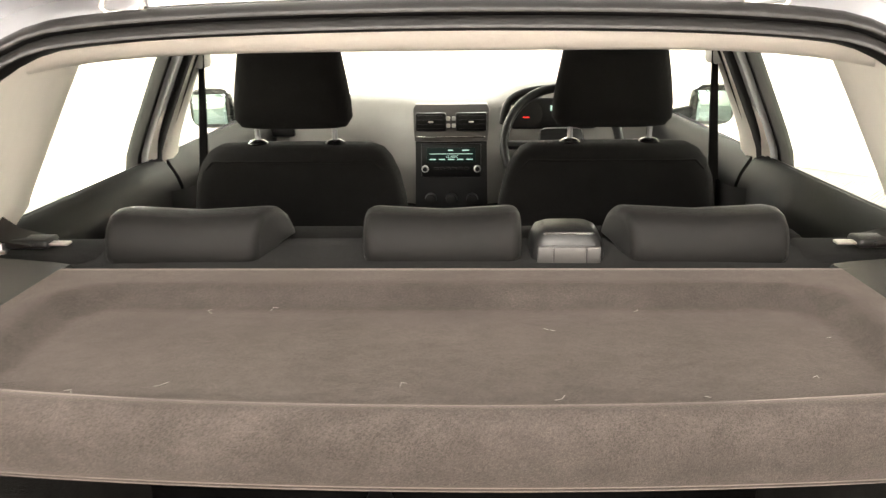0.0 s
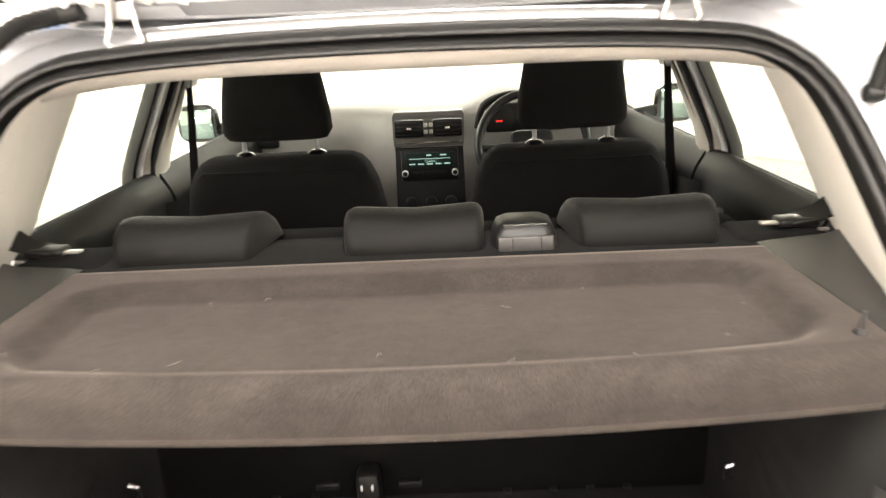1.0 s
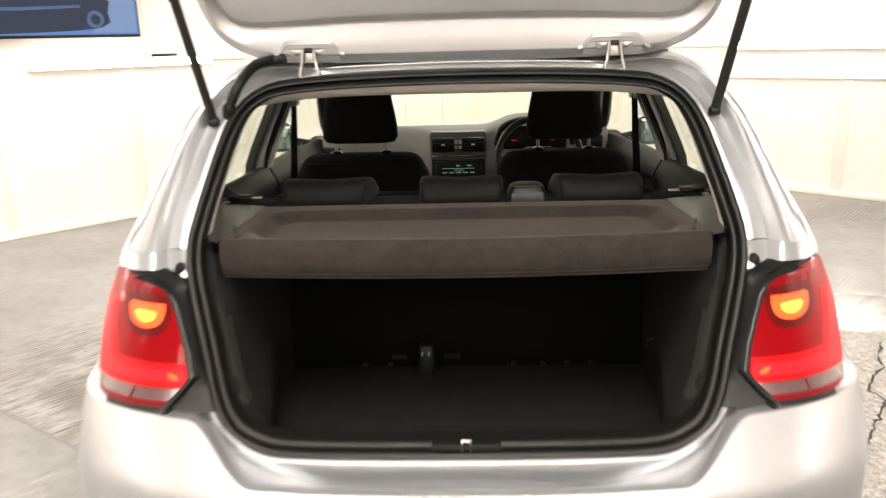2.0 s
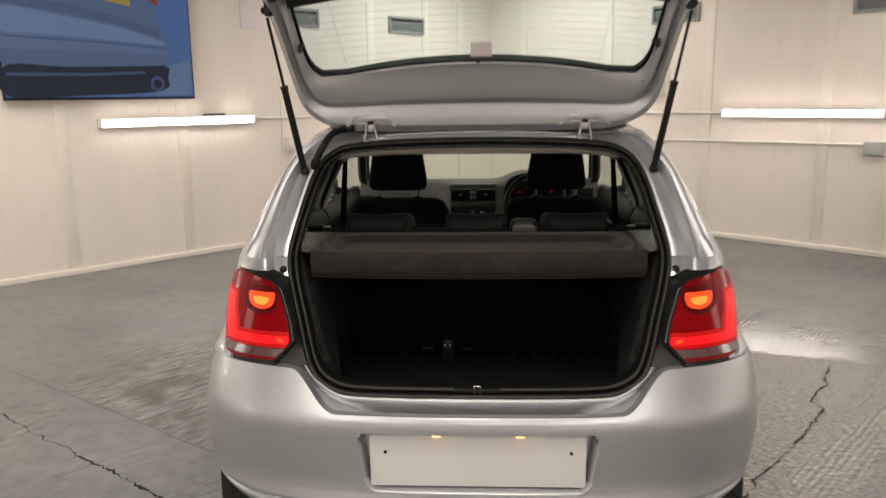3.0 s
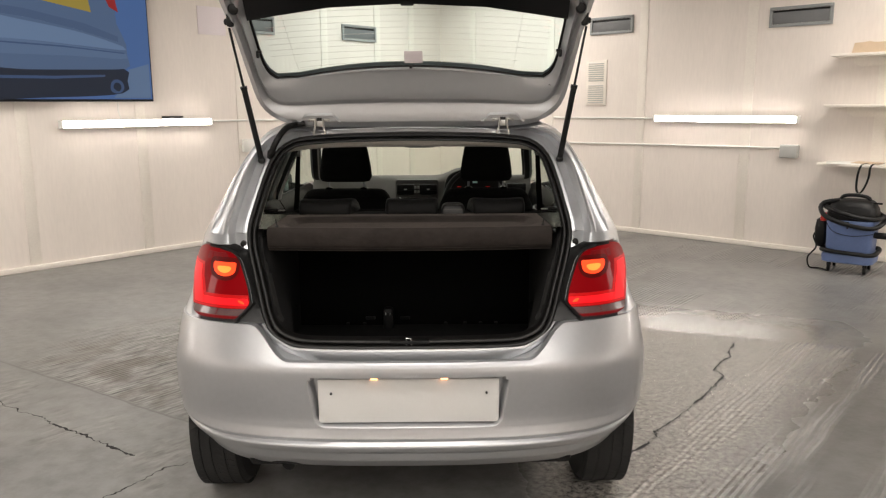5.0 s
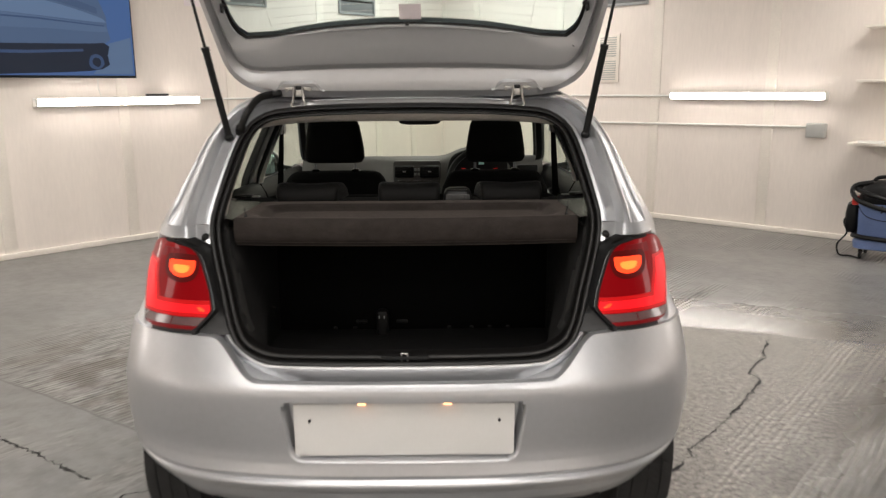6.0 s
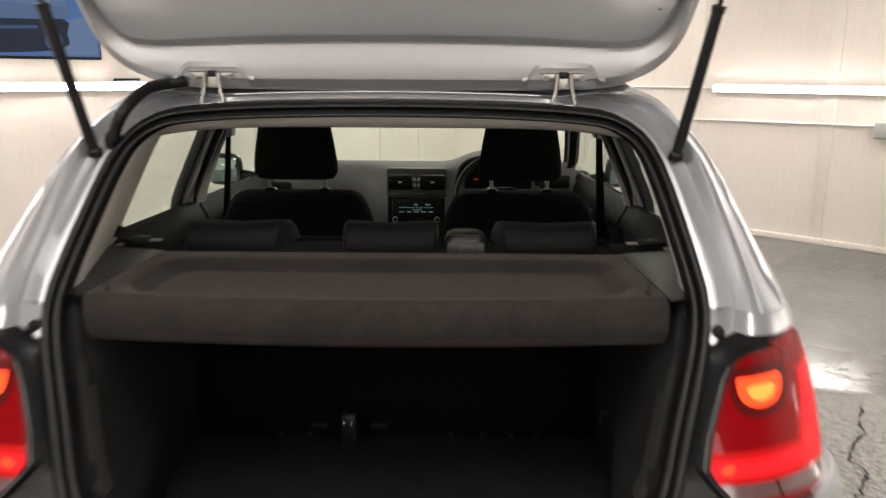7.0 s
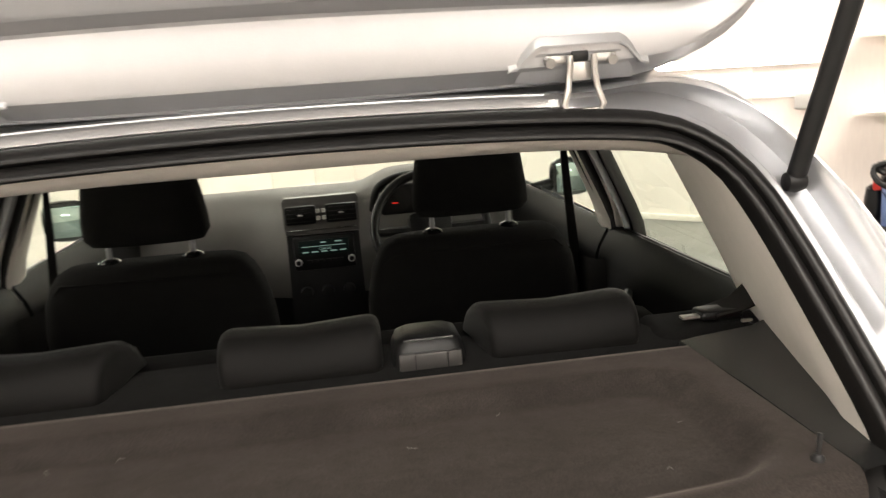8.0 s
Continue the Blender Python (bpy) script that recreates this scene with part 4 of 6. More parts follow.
def lamp_outer(z):
    return lin(z, (0.766, 0.770, 0.776, 0.80, 0.82, 0.85, 0.885, 0.92, 0.945, 0.962, 0.972, 0.982), (0.705, 0.724, 0.742, 0.749, 0.757, 0.766, 0.779, 0.781, 0.772, 0.757, 0.737, 0.690))


def lamp_y(x, z):
    """Depth of the lamp's face, which bends round the car's corner."""
    u = min(0.985, max(0.0, (x - 0.53) / (xs(z) + 0.004 - 0.53)))
    return ap(z) - 0.045 + lin(z, (0.76, 1.06), (0.25, 0.36)) * (1 - math.sqrt(1 - u * u))


def lamp_rows(z0, z1, f0, f1, out=0.0, nz=12, nf=12):
    """A patch of the lamp's face between two heights and two shares of its width."""
    rows = []
    for i in range(nz):
        z = z0 + (z1 - z0) * i / (nz - 1)
        a, b2 = lamp_inner(z), lamp_outer(z)
        row = []
        for k in range(nf):
            x = a + (b2 - a) * (f0 + (f1 - f0) * k / (nf - 1))
            u = min(1.0, max(0.0, (x - 0.53) / 0.27))
            row.append((x + out * u, lamp_y(x, z) - out * (1.1 - u), z))
        rows.append(row)
    return rows


def lamp_shape(pts, out, n=28):
    """A rounded patch of the lamp's face: its outline in width and height, filled from its middle."""
    ring = curve([Vector((x, z, 0)) for x, z in pts], n, closed=True)
    mid = sum(ring, Vector()) / n
    rows = []
    for k in (1.0, 0.75, 0.5, 0.25, 0.02):
        row = []
        for p in ring:
            q = mid.lerp(p, k)
            row.append((q.x, lamp_y(q.x, q.y) - out - 0.002 * (1 - k), q.y))
        rows.append(row)
    return rows


for s in (1, -1):
    sd = lambda rr: [[(s * p[0], p[1], p[2]) for p in r] for r in rr]
    lamp = part("tail_lamp", thick(sd(lamp_rows(0.795, 0.981, 0, 1, 0, 34, 30)), (0, 0.05, 0)), LENS_RED, car, "lit red tail lamp")
    part("lower_lens", thick(sd(lamp_rows(0.7745, 0.7945, 0.0, 1, -0.001, 6, 26)), (0, 0.05, 0)), LENS_CLEAR, lamp, "clear lower lens strip")
    part("bottom_rim", thick(sd(lamp_rows(0.766, 0.774, 0.0, 1, 0.001, 4, 26)), (0, 0.05, 0)), LENS_TOP, lamp, "dark red bottom rim")
    part("upper_lens", thick(sd(lamp_rows(0.938, 0.962, 0.20, 0.66, 0.0012, 8, 16)), (0, 0.004, 0)), LENS_TOP, lamp, "dark red, faintly glowing top of the lens")
    part("bar_glow", thick(sd(lamp_rows(0.797, 0.836, 0.01, 0.99, 0.0015, 8, 24)), (0, 0.004, 0)), GLOW_DIM, lamp)
    part("bar_glow", thick(sd(lamp_rows(0.8365, 0.925, 0.70, 0.99, 0.0015, 14, 10)), (0, 0.004, 0)), GLOW_DIM, lamp)
    part("light_bar", thick(sd(lamp_rows(0.806, 0.826, 0.02, 0.745, 0.003, 6, 18)), (0, 0.004, 0)), GLOW_RED, lamp, "glowing red bar")
    part("light_bar", thick(sd(lamp_rows(0.806, 0.916, 0.75, 0.93, 0.003, 18, 8)), (0, 0.004, 0)), GLOW_RED, lamp, "glowing red bar")
    part("hot_spot", sheet(sd(lamp_shape([(0.546, 0.811), (0.556, 0.820), (0.570, 0.822), (0.561, 0.812)], 0.005)), closed_u=True), GLOW_BULB, lamp, "bright hot spot of the light bar")
    part("gasket", thick(sd(lamp_rows(0.757, 0.7655, 0.0, 1, 0.0, 3, 26)), (0, 0.05, 0)), BLACK_PLASTIC, lamp)
    part("lens_rib", thick(sd(lamp_rows(0.775, 0.794, 0.46, 0.475, 0.002, 4, 2)), (0, 0.004, 0)), BOWL_RED, lamp)
    for f in (0.30, 0.42, 0.54):
        part("lens_rib", thick(sd(lamp_rows(0.940, 0.960, f, f + 0.010, 0.003, 5, 2)), (0, 0.003, 0)), LENS_RED, lamp)
    bowl = [(0.577, 0.944), (0.60, 0.950), (0.66, 0.949), (0.686, 0.942), (0.688, 0.912), (0.672, 0.888), (0.63, 0.878), (0.592, 0.886), (0.576, 0.91)]
    bulb = [(0.588, 0.934), (0.605, 0.935), (0.655, 0.934), (0.674, 0.932), (0.671, 0.910), (0.655, 0.897), (0.631, 0.892), (0.605, 0.896), (0.590, 0.908)]
    core = [(0.606, 0.921), (0.630, 0.923), (0.656, 0.921), (0.655, 0.912), (0.646, 0.905), (0.630, 0.902), (0.614, 0.905), (0.606, 0.912)]
    for nm, pts, o, mt, lb in (("reflector", bowl, 0.0025, BOWL_RED, "red reflector bowl"), ("bulb", bulb, 0.004, GLOW_BULB, "glowing orange bulb"), ("bulb_core", core, 0.006, GLOW_CORE, "bright bulb core")):
        part(nm, sheet(sd(lamp_shape(pts, o)), closed_u=True), mt, lamp, lb)
    housing = [[] for _ in range(8)]
    for z in [0.748 + 0.0085 * k for k in range(29)]:
        x0 = lamp_inner(z)
        xi = xa(z) + 0.004 if z < 0.965 else max(xa(z) + 0.004, x0 - 0.050)
        for row, (x, dy) in zip(housing, ((x0 + 0.006, -0.036), (x0 - 0.002, -0.048), (x0 - 0.009, -0.050), (x0 - 0.015, -0.044), (x0 - 0.018, -0.034), (min(x0 - 0.019, 0.5 * (x0 - 0.019 + xi)), -0.028), (xi, -0.020), (xi - 0.001, 0.006))):
            row.append((s * x, ap(z) + dy, z))
    part("lamp_housing", sheet(housing), BLACK_PLASTIC, lamp, "black plastic lamp housing")
    edge = [(s * (lamp_inner(z) - 0.010), ap(z) - 0.051, z) for z in [0.815 + 0.006 * k for k in range(24)]]
    part("housing_edge", tube(edge, 0.0008, 6), DARK_GREY_METAL, lamp, "thin bright housing edge")
    hood = []
    for o, dz in ((0.003, -0.002), (0.004, 0.006), (-0.002, 0.011), (-0.04, 0.014)):
        hood.append([(s * x, lamp_y(x, 0.978) - o, 0.976 + dz - 0.018 * ease((0.62 - x) / 0.06)) for x in [0.585 + 0.0085 * k for k in range(15)]])
    part("lamp_hood", sheet(hood), RUBBER, lamp)
    part("bump_stop", lathe([(0.003, -0.012), (0.010, -0.010), (0.012, 0.0), (0.012, 0.02)], (s * 0.578, 0.418, 0.987), "y", 14), DARK_TRIM, car)

# side panels


def low_edge(y):
    z = 0.215
    for a in AXLES:
        if abs(y - a) < 0.335:
            z = max(z, 0.30 + math.sqrt(0.335 ** 2 - (y - a) ** 2))
    return z


def belt(y):
    return lin(y, (0.3, 1.2, 2.6, 3.0), (1.02, 0.985, 0.955, 0.95))


def side_panel(name, y0, y1, s, ztop=None, label=""):
    ys = [y0 + (y1 - y0) * k / 40 for k in range(41)]
    rows = []
    for k in range(15):
        row = []
        for y in ys:
            zl, zh = low_edge(y), (ztop(y) if ztop else belt(y))
            z = zl + (zh - zl) * k / 14
            yy = y
            if y0 < 0.6 and z > 0.62:
                first = lin(z, (0.62, 0.70, 0.76, 1.06), (0.50, 0.47, ap(0.76) + 0.222, ap(1.06) + 0.395))
                yy = first + (y1 - first) * (y - y0) / (y1 - y0)
            row.append((s * xs(z) * narrow(yy), yy, z))
        rows.append(row)
    return part(name, sheet(rows), PAINT, car, label)


def bonnet_z(y):
    return lin(y, (2.85, 3.2, 3.6, 3.85, 4.0), (0.96, 0.92, 0.84, 0.76, 0.66))


for s in (1, -1):
    side_panel("quarter_panel", 0.50, 1.098, s)
    for name, y0, y1 in (("rear_door", 1.105, 1.745), ("front_door", 1.752, 2.795)):
        d = side_panel(name, y0, y1, s)
        part("door_handle", rbox((s * 0.832, y0 + 0.12, 0.86), (0.04, 0.16, 0.028), 0.012), PAINT, d)
    side_panel("front_wing", 2.802, 3.99, s, lambda y: bonnet_z(y) if y > 2.9 else 0.95)
rows = [[(u * xs(0.93) * narrow(y) * 0.97, y, bonnet_z(y) + 0.035 * (1 - u * u)) for u in [k / 10 - 1 for k in range(21)]] for y in [2.86 + 0.0575 * k for k in range(21)]]
part("bonnet", sheet(rows), PAINT, car)
rows = []
for k in range(13):
    z = 0.22 + 0.47 * k / 12
    rows.append([(0.80 * math.sin(a) * xs(z) / 0.84, 3.72 + 0.33 * math.cos(a) ** 0.6 - 0.06 * ((z - 0.45) / 0.25) ** 2, z) for a in [radians(-88 + 176 * j / 30) for j in range(31)]])
part("front_bumper", sheet(rows), PAINT, car)

# roof and pillars
rows = [[(u * 0.62, y + (2.4 - y) / 1.6 * 0.36 * max(0, (abs(u) * 0.62 - 0.40) / 0.22) ** 1.5, lin(abs(u) * 0.62, (0, 0.3, 0.45, 0.5, 0.59, 0.62), (1.433, 1.428, 1.408, 1.397, 1.358, 1.338)) + 0.03 * math.sin(math.pi * min(1, max(0, (y - 0.8) / 1.7))) * (1 - abs(u) ** 3)) for u in [k / 16 - 1 for k in range(33)]] for y in [0.80 + 0.075 * k for k in range(22)]]
part("roof_panel", sheet(rows), PAINT, car)


def pillar(name, bottom, topp, w, s, mat, inset=0.0, label=""):
    """A strip of the side frame from the belt to the roof."""
    rows = []
    for k in range(9):
        t = k / 8
        z = bottom[1] + (topp[1] - bottom[1]) * t
        y = bottom[0] + (topp[0] - bottom[0]) * t
        x = xs(z) - inset - (0.0 if y < 2.2 else 0.10 * (y - 2.2))
        rows.append([(s * (x - 0.012), y - w / 2, z), (s * x, y - w / 2 + 0.008, z), (s * x, y + w / 2 - 0.008, z), (s * (x - 0.012), y + w / 2, z)])
    return part(name, thick(rows, (-s * 0.02, 0, 0)), mat, car, label)


for s in (1, -1):
    pillar("window_frame", (1.055, 0.985), (1.09, 1.33), 0.05, s, BLACK_PLASTIC)
    pillar("window_seal", (1.622, 0.965), (1.604, 1.345), 0.03, s, RUBBER)
    pillar("window_frame", (1.655, 0.965), (1.637, 1.345), 0.04, s, GREY_METAL, 0.014, "grey painted door frame")
    pillar("window_seal", (1.690, 0.965), (1.672, 1.345), 0.04, s, RUBBER, 0.034)
    pillar("window_frame", (1.75, 0.965), (1.73, 1.345), 0.05, s, RUBBER)
    pillar("front_pillar", (2.90, 0.955), (2.15, 1.36), 0.09, s, PAINT)
    pillar("front_pillar_trim", (2.86, 0.955), (2.12, 1.345), 0.15, s, RUBBER, 0.030, "black front pillar trim")
    rows = [[(s * (xs(z) - 0.0), y, z) for y in [0.98 + 0.06 * k for k in range(22)]] for z in (1.325, 1.34, 1.36, 1.38, 1.40)]
    part("roof_rail", thick(rows, (-s * 0.02, 0, -0.01)), PAINT, car)
    for y0, y1, y2, y3 in ((1.06, 1.64, 1.63, 1.10), (1.76, 2.84, 2.18, 1.74)):
        rows = []
        for k in range(8):
            t = k / 7
            z = 0.975 + 0.365 * t
            a, b2 = y0 + (y3 - y0) * t, y1 + (y2 - y1) * t
            rows.append([(s * (xs(z) - 0.014 - max(0, 0.10 * (y - 2.2))), y, z) for y in [a + (b2 - a) * j / 6 for j in range(7)]])
        g = part("side_window", sheet(rows), GLASS, car, "lightly tinted side window")
        g.visible_shadow = False
rows = []
for k in range(10):
    t = k / 9
    y, z = 2.98 - 0.80 * t, 0.975 + 0.40 * t
    w = 0.68 - 0.10 * t
    rows.append([(u * w, y - 0.10 * u * u * (1 - 0.4 * t), z) for u in [j / 8 - 1 for j in range(17)]])
g = part("windscreen", sheet(rows), SCREEN_GLASS, car, "clear windscreen")
g.visible_shadow = False

# wheels
for a in AXLES:
    for s in (1, -1):
        w = part("wheel", lathe([(0.20, -0.08), (0.275, -0.088), (0.292, -0.072), (0.298, -0.05), (0.298, 0.05), (0.292, 0.072), (0.275, 0.088), (0.20, 0.08)], (s * 0.716, a, 0.298), "x", 48), TYRE, car, "black tyre")
        for dx, rw in ((-0.062, 0.017), (-0.023, 0.016), (0.023, 0.016), (0.062, 0.017)):
            bm = bmesh.new()
            for k in range(72):
                tilt = radians(5 * k)
                skew = 0.018 if abs(dx) > 0.04 else 0.030
                ring = []
                for g in (0.0, 0.85):
                    for rr_, u in ((0.294, -1), (0.3035, -0.9), (0.3035, 0.9), (0.294, 1)):
                        b3 = tilt + radians(5 * g) + skew * u * (1 if dx > 0 else -1)
                        ring.append((s * 0.716 + dx + u * rw, a + rr_ * math.cos(b3), 0.300 + rr_ * math.sin(b3)))
                sheet([ring[:4], ring[4:]], bm, closed_u=True)
            part("tread_rib", bm, TYRE, w, smooth=0)
        part("rim", lathe([(0.03, s * 0.02), (0.10, s * 0.05), (0.195, s * 0.07), (0.20, s * 0.09), (0.205, s * 0.06)], (s * 0.716, a, 0.298), "x", 32), ZINC, w, "silver wheel rim")

# ---- tailgate, raised ----
GATE_Z = (1.372, 1.40, 1.47, 1.55, 1.64, 1.757, 1.86, 1.93, 1.975, 2.005, 2.03)
GATE_Y = (0.768, 0.762, 0.742, 0.690, 0.612, 0.515, 0.42, 0.32, 0.21, 0.09, -0.01)


def gate_y(z):
    return sum(lin(z + d, GATE_Z, GATE_Y) for d in (-0.02, -0.01, 0.0, 0.01, 0.02)) / 5


def gp(x, z, n=0.0):
    """A point of the raised tailgate: across, its height, and out of its inner face."""
    dy = (gate_y(z + 0.005) - gate_y(z - 0.005)) / 0.01
    k = 1 / math.hypot(1, dy)
    return (x, gate_y(z) - n * k, z + n * dy * k)


gate = part("tailgate", bmesh.new(), PAINT, car, "raised silver tailgate")
GATE_OUT = [(0, 1.372), (0.25, 1.373), (0.42, 1.377), (0.49, 1.392), (0.54, 1.417), (0.572, 1.450), (0.588, 1.485), (0.600, 1.56), (0.607, 1.63), (0.617, 1.71), (0.636, 1.79), (0.640, 1.87), (0.63, 1.95), (0.59, 1.985), (0.40, 2.002), (0, 2.006)]
GATE_LIP = [(0, 1.402), (0.25, 1.402), (0.42, 1.406), (0.485, 1.418), (0.53, 1.445), (0.558, 1.485), (0.572, 1.56), (0.580, 1.63), (0.590, 1.71), (0.607, 1.79), (0.61, 1.87), (0.60, 1.93), (0.56, 1.965), (0.39, 1.98), (0, 1.985)]
GATE_STEP = [(0, 1.470), (0.24, 1.467), (0.42, 1.461), (0.49, 1.462), (0.528, 1.482), (0.550, 1.53), (0.562, 1.60), (0.568, 1.65), (0.576, 1.72), (0.590, 1.80), (0.59, 1.86), (0.57, 1.91), (0.37, 1.945), (0, 1.95)]
GATE_RISE = [(0, 1.491), (0.24, 1.488), (0.42, 1.480), (0.485, 1.482), (0.518, 1.50), (0.540, 1.54), (0.552, 1.60), (0.558, 1.65), (0.564, 1.72), (0.575, 1.80), (0.57, 1.85), (0.54, 1.89), (0.35, 1.92), (0, 1.925)]
GATE_GLASS = [(0, 1.589), (0.20, 1.581), (0.365, 1.562), (0.455, 1.548), (0.492, 1.549), (0.519, 1.566), (0.536, 1.605), (0.545, 1.69), (0.546, 1.76), (0.50, 1.795), (0.27, 1.83), (0, 1.84)]


def ring_of(pts, n=200):
    return curve([Vector((x, q, 0)) for x, q in pts] + [Vector((-x, q, 0)) for x, q in pts[-2:0:-1]], n, closed=True)


def by_angle(ring, c):
    """The ring's points at even angles about c, so that two rings pair up."""
    pts = sorted(ring, key=lambda p: math.atan2(p.y - c[1], p.x - c[0]))
    angs = [math.atan2(p.y - c[1], p.x - c[0]) for p in pts]
    out = []
    for k in range(160):
        a = -math.pi + 2 * math.pi * (k + 0.5) / 160
        j = 0
        while j < len(angs) and angs[j] < a:
            j += 1
        p, q = pts[j - 1], pts[j % len(pts)]
        a0, a1 = angs[j - 1], angs[j % len(pts)]
        if j == 0:
            a0 -= 2 * math.pi
        if j == len(pts):
            a1 += 2 * math.pi
        out.append(p.lerp(q, (a - a0) / max(1e-6, a1 - a0)))
    return out


CG = (0, 1.68)
go, gi = by_angle(ring_of(GATE_OUT), CG), by_angle(ring_of(GATE_GLASS), CG)
rings = [go] + [by_angle(ring_of(r), CG) for r in (GATE_LIP, GATE_STEP, GATE_RISE)] + [gi]
rows = []
for k, f, n in ((0, 0.0, -0.05), (0, 0.0, -0.022), (0, 0.08, -0.014), (0, 0.20, -0.012), (0, 0.90, 0.015), (1, 0.0, 0.018), (1, 0.08, 0.0185), (1, 0.5, 0.010), (1, 0.94, -0.002), (2, 0.02, -0.002), (2, 0.85, 0.016), (3, 0.0, 0.0185), (3, 0.06, 0.019), (3, 0.45, 0.008), (3, 0.85, -0.005), (3, 0.91, -0.006), (3, 0.95, -0.004), (3, 0.98, -0.006), (4, 0.0, -0.014)):
    nxt = rings[min(k + 1, 4)]
    rows.append([gp(*(p.lerp(q, f).xy), n) for p, q in zip(rings[k], nxt)])
part("inner_frame", sheet(rows, closed_u=True), INNER_PAINT, gate, "silver painted inner frame", smooth=25)
rows = [[gp(p.x * k, CG[1] + (p.y - CG[1]) * k, -0.048 - 0.03 * (1 - k)) for p in go] for k in (1.0, 0.97, 0.93)]
hole = [[gp(p.x, p.y, -0.045) for p in gi]]
part("outer_skin", sheet(rows + hole, closed_u=True), PAINT, gate)
rows = [[gp(*(q.xy), -0.010) for q in gi], [gp(q.x * 0.985, CG[1] + (q.y - CG[1]) * 0.955, -0.015) for q in gi]]
part("glass_edge", sheet(rows, closed_u=True), RUBBER, gate, "black glass edge band")
mid = [[gp(q.x * k, CG[1] + (q.y - CG[1]) * k, -0.018) for q in gi] for k in (1.0, 0.7, 0.4, 0.1, 0.01)]
gg = part("rear_window", sheet(mid, closed_u=True), REAR_GLASS, gate, "rear window with fine heater lines")
gg.visible_shadow = False
for k in range(11):
    q = 1.606 + 0.0185 * k
    w = 0.50 if k > 1 else 0.40
    part("heater_line", tube([gp(w * u, q - 0.020 * u * u, -0.016) for u in (-1, -0.75, -0.5, -0.25, 0, 0.25, 0.5, 0.75, 1)], 0.0006, 4), GREY_PLASTIC, gg)
for x, d in ((-0.44, 0.03), (0.40, -0.02)):
    part("heater_feed", tube([gp(x + d, 1.580, -0.016), gp(x, 1.78, -0.016)], 0.0007, 4), GREY_PLASTIC, gg)
part("sticker", thick([[gp(x, q, -0.015) for x in (-0.019, 0.047)] for q in (1.600, 1.640)], (0, -0.0006, -0.0004)), STICKER, gg, "pale square paper sticker", smooth=0)
for s in (1, -1):
    part("glass_clip", rbox(gp(s * 0.541, 1.640, 0.002), (0.010, 0.016, 0.026), 0.004), BLACK_PLASTIC, gate)
    part("glass_clip", rbox(gp(s * 0.534, 1.648, 0.000), (0.018, 0.010, 0.010), 0.003), BLACK_PLASTIC, gate)
    part("plug", lathe([(0.007, -0.006), (0.009, 0.0), (0.009, 0.008)], gp(s * 0.519, 1.537, 0.004), "y", 12), BLACK_PLASTIC, gate)
part("glass_clip", rbox(gp(0.004, 1.592, -0.006), (0.012, 0.01, 0.012), 0.003), BLACK_PLASTIC, gate)
# inner trim of the tailgate's lower half
low = [(0.548, 1.755), (0.443, 1.770), (0.267, 1.793), (0.0, 1.804), (-0.267, 1.793), (-0.443, 1.770), (-0.548, 1.755)]
rows = []
for k in range(9):
    row = []
    for x, z in low:
        row.append(gp(x * (1 - 0.04 * k / 8), z + (1.992 - z) * k / 8, 0.006 + 0.03 * math.sin(math.pi * min(1.0, k / 8 + 0.12))))
    rows.append(row)
part("tailgate_trim", thick(rows, (0, 0.02, 0.02)), BLACK_PLASTIC, gate, "black plastic tailgate trim")
part("latch", rbox(gp(0.0, 1.802, 0.004), (0.045, 0.02, 0.024), 0.004), BLACK_PLASTIC, gate)

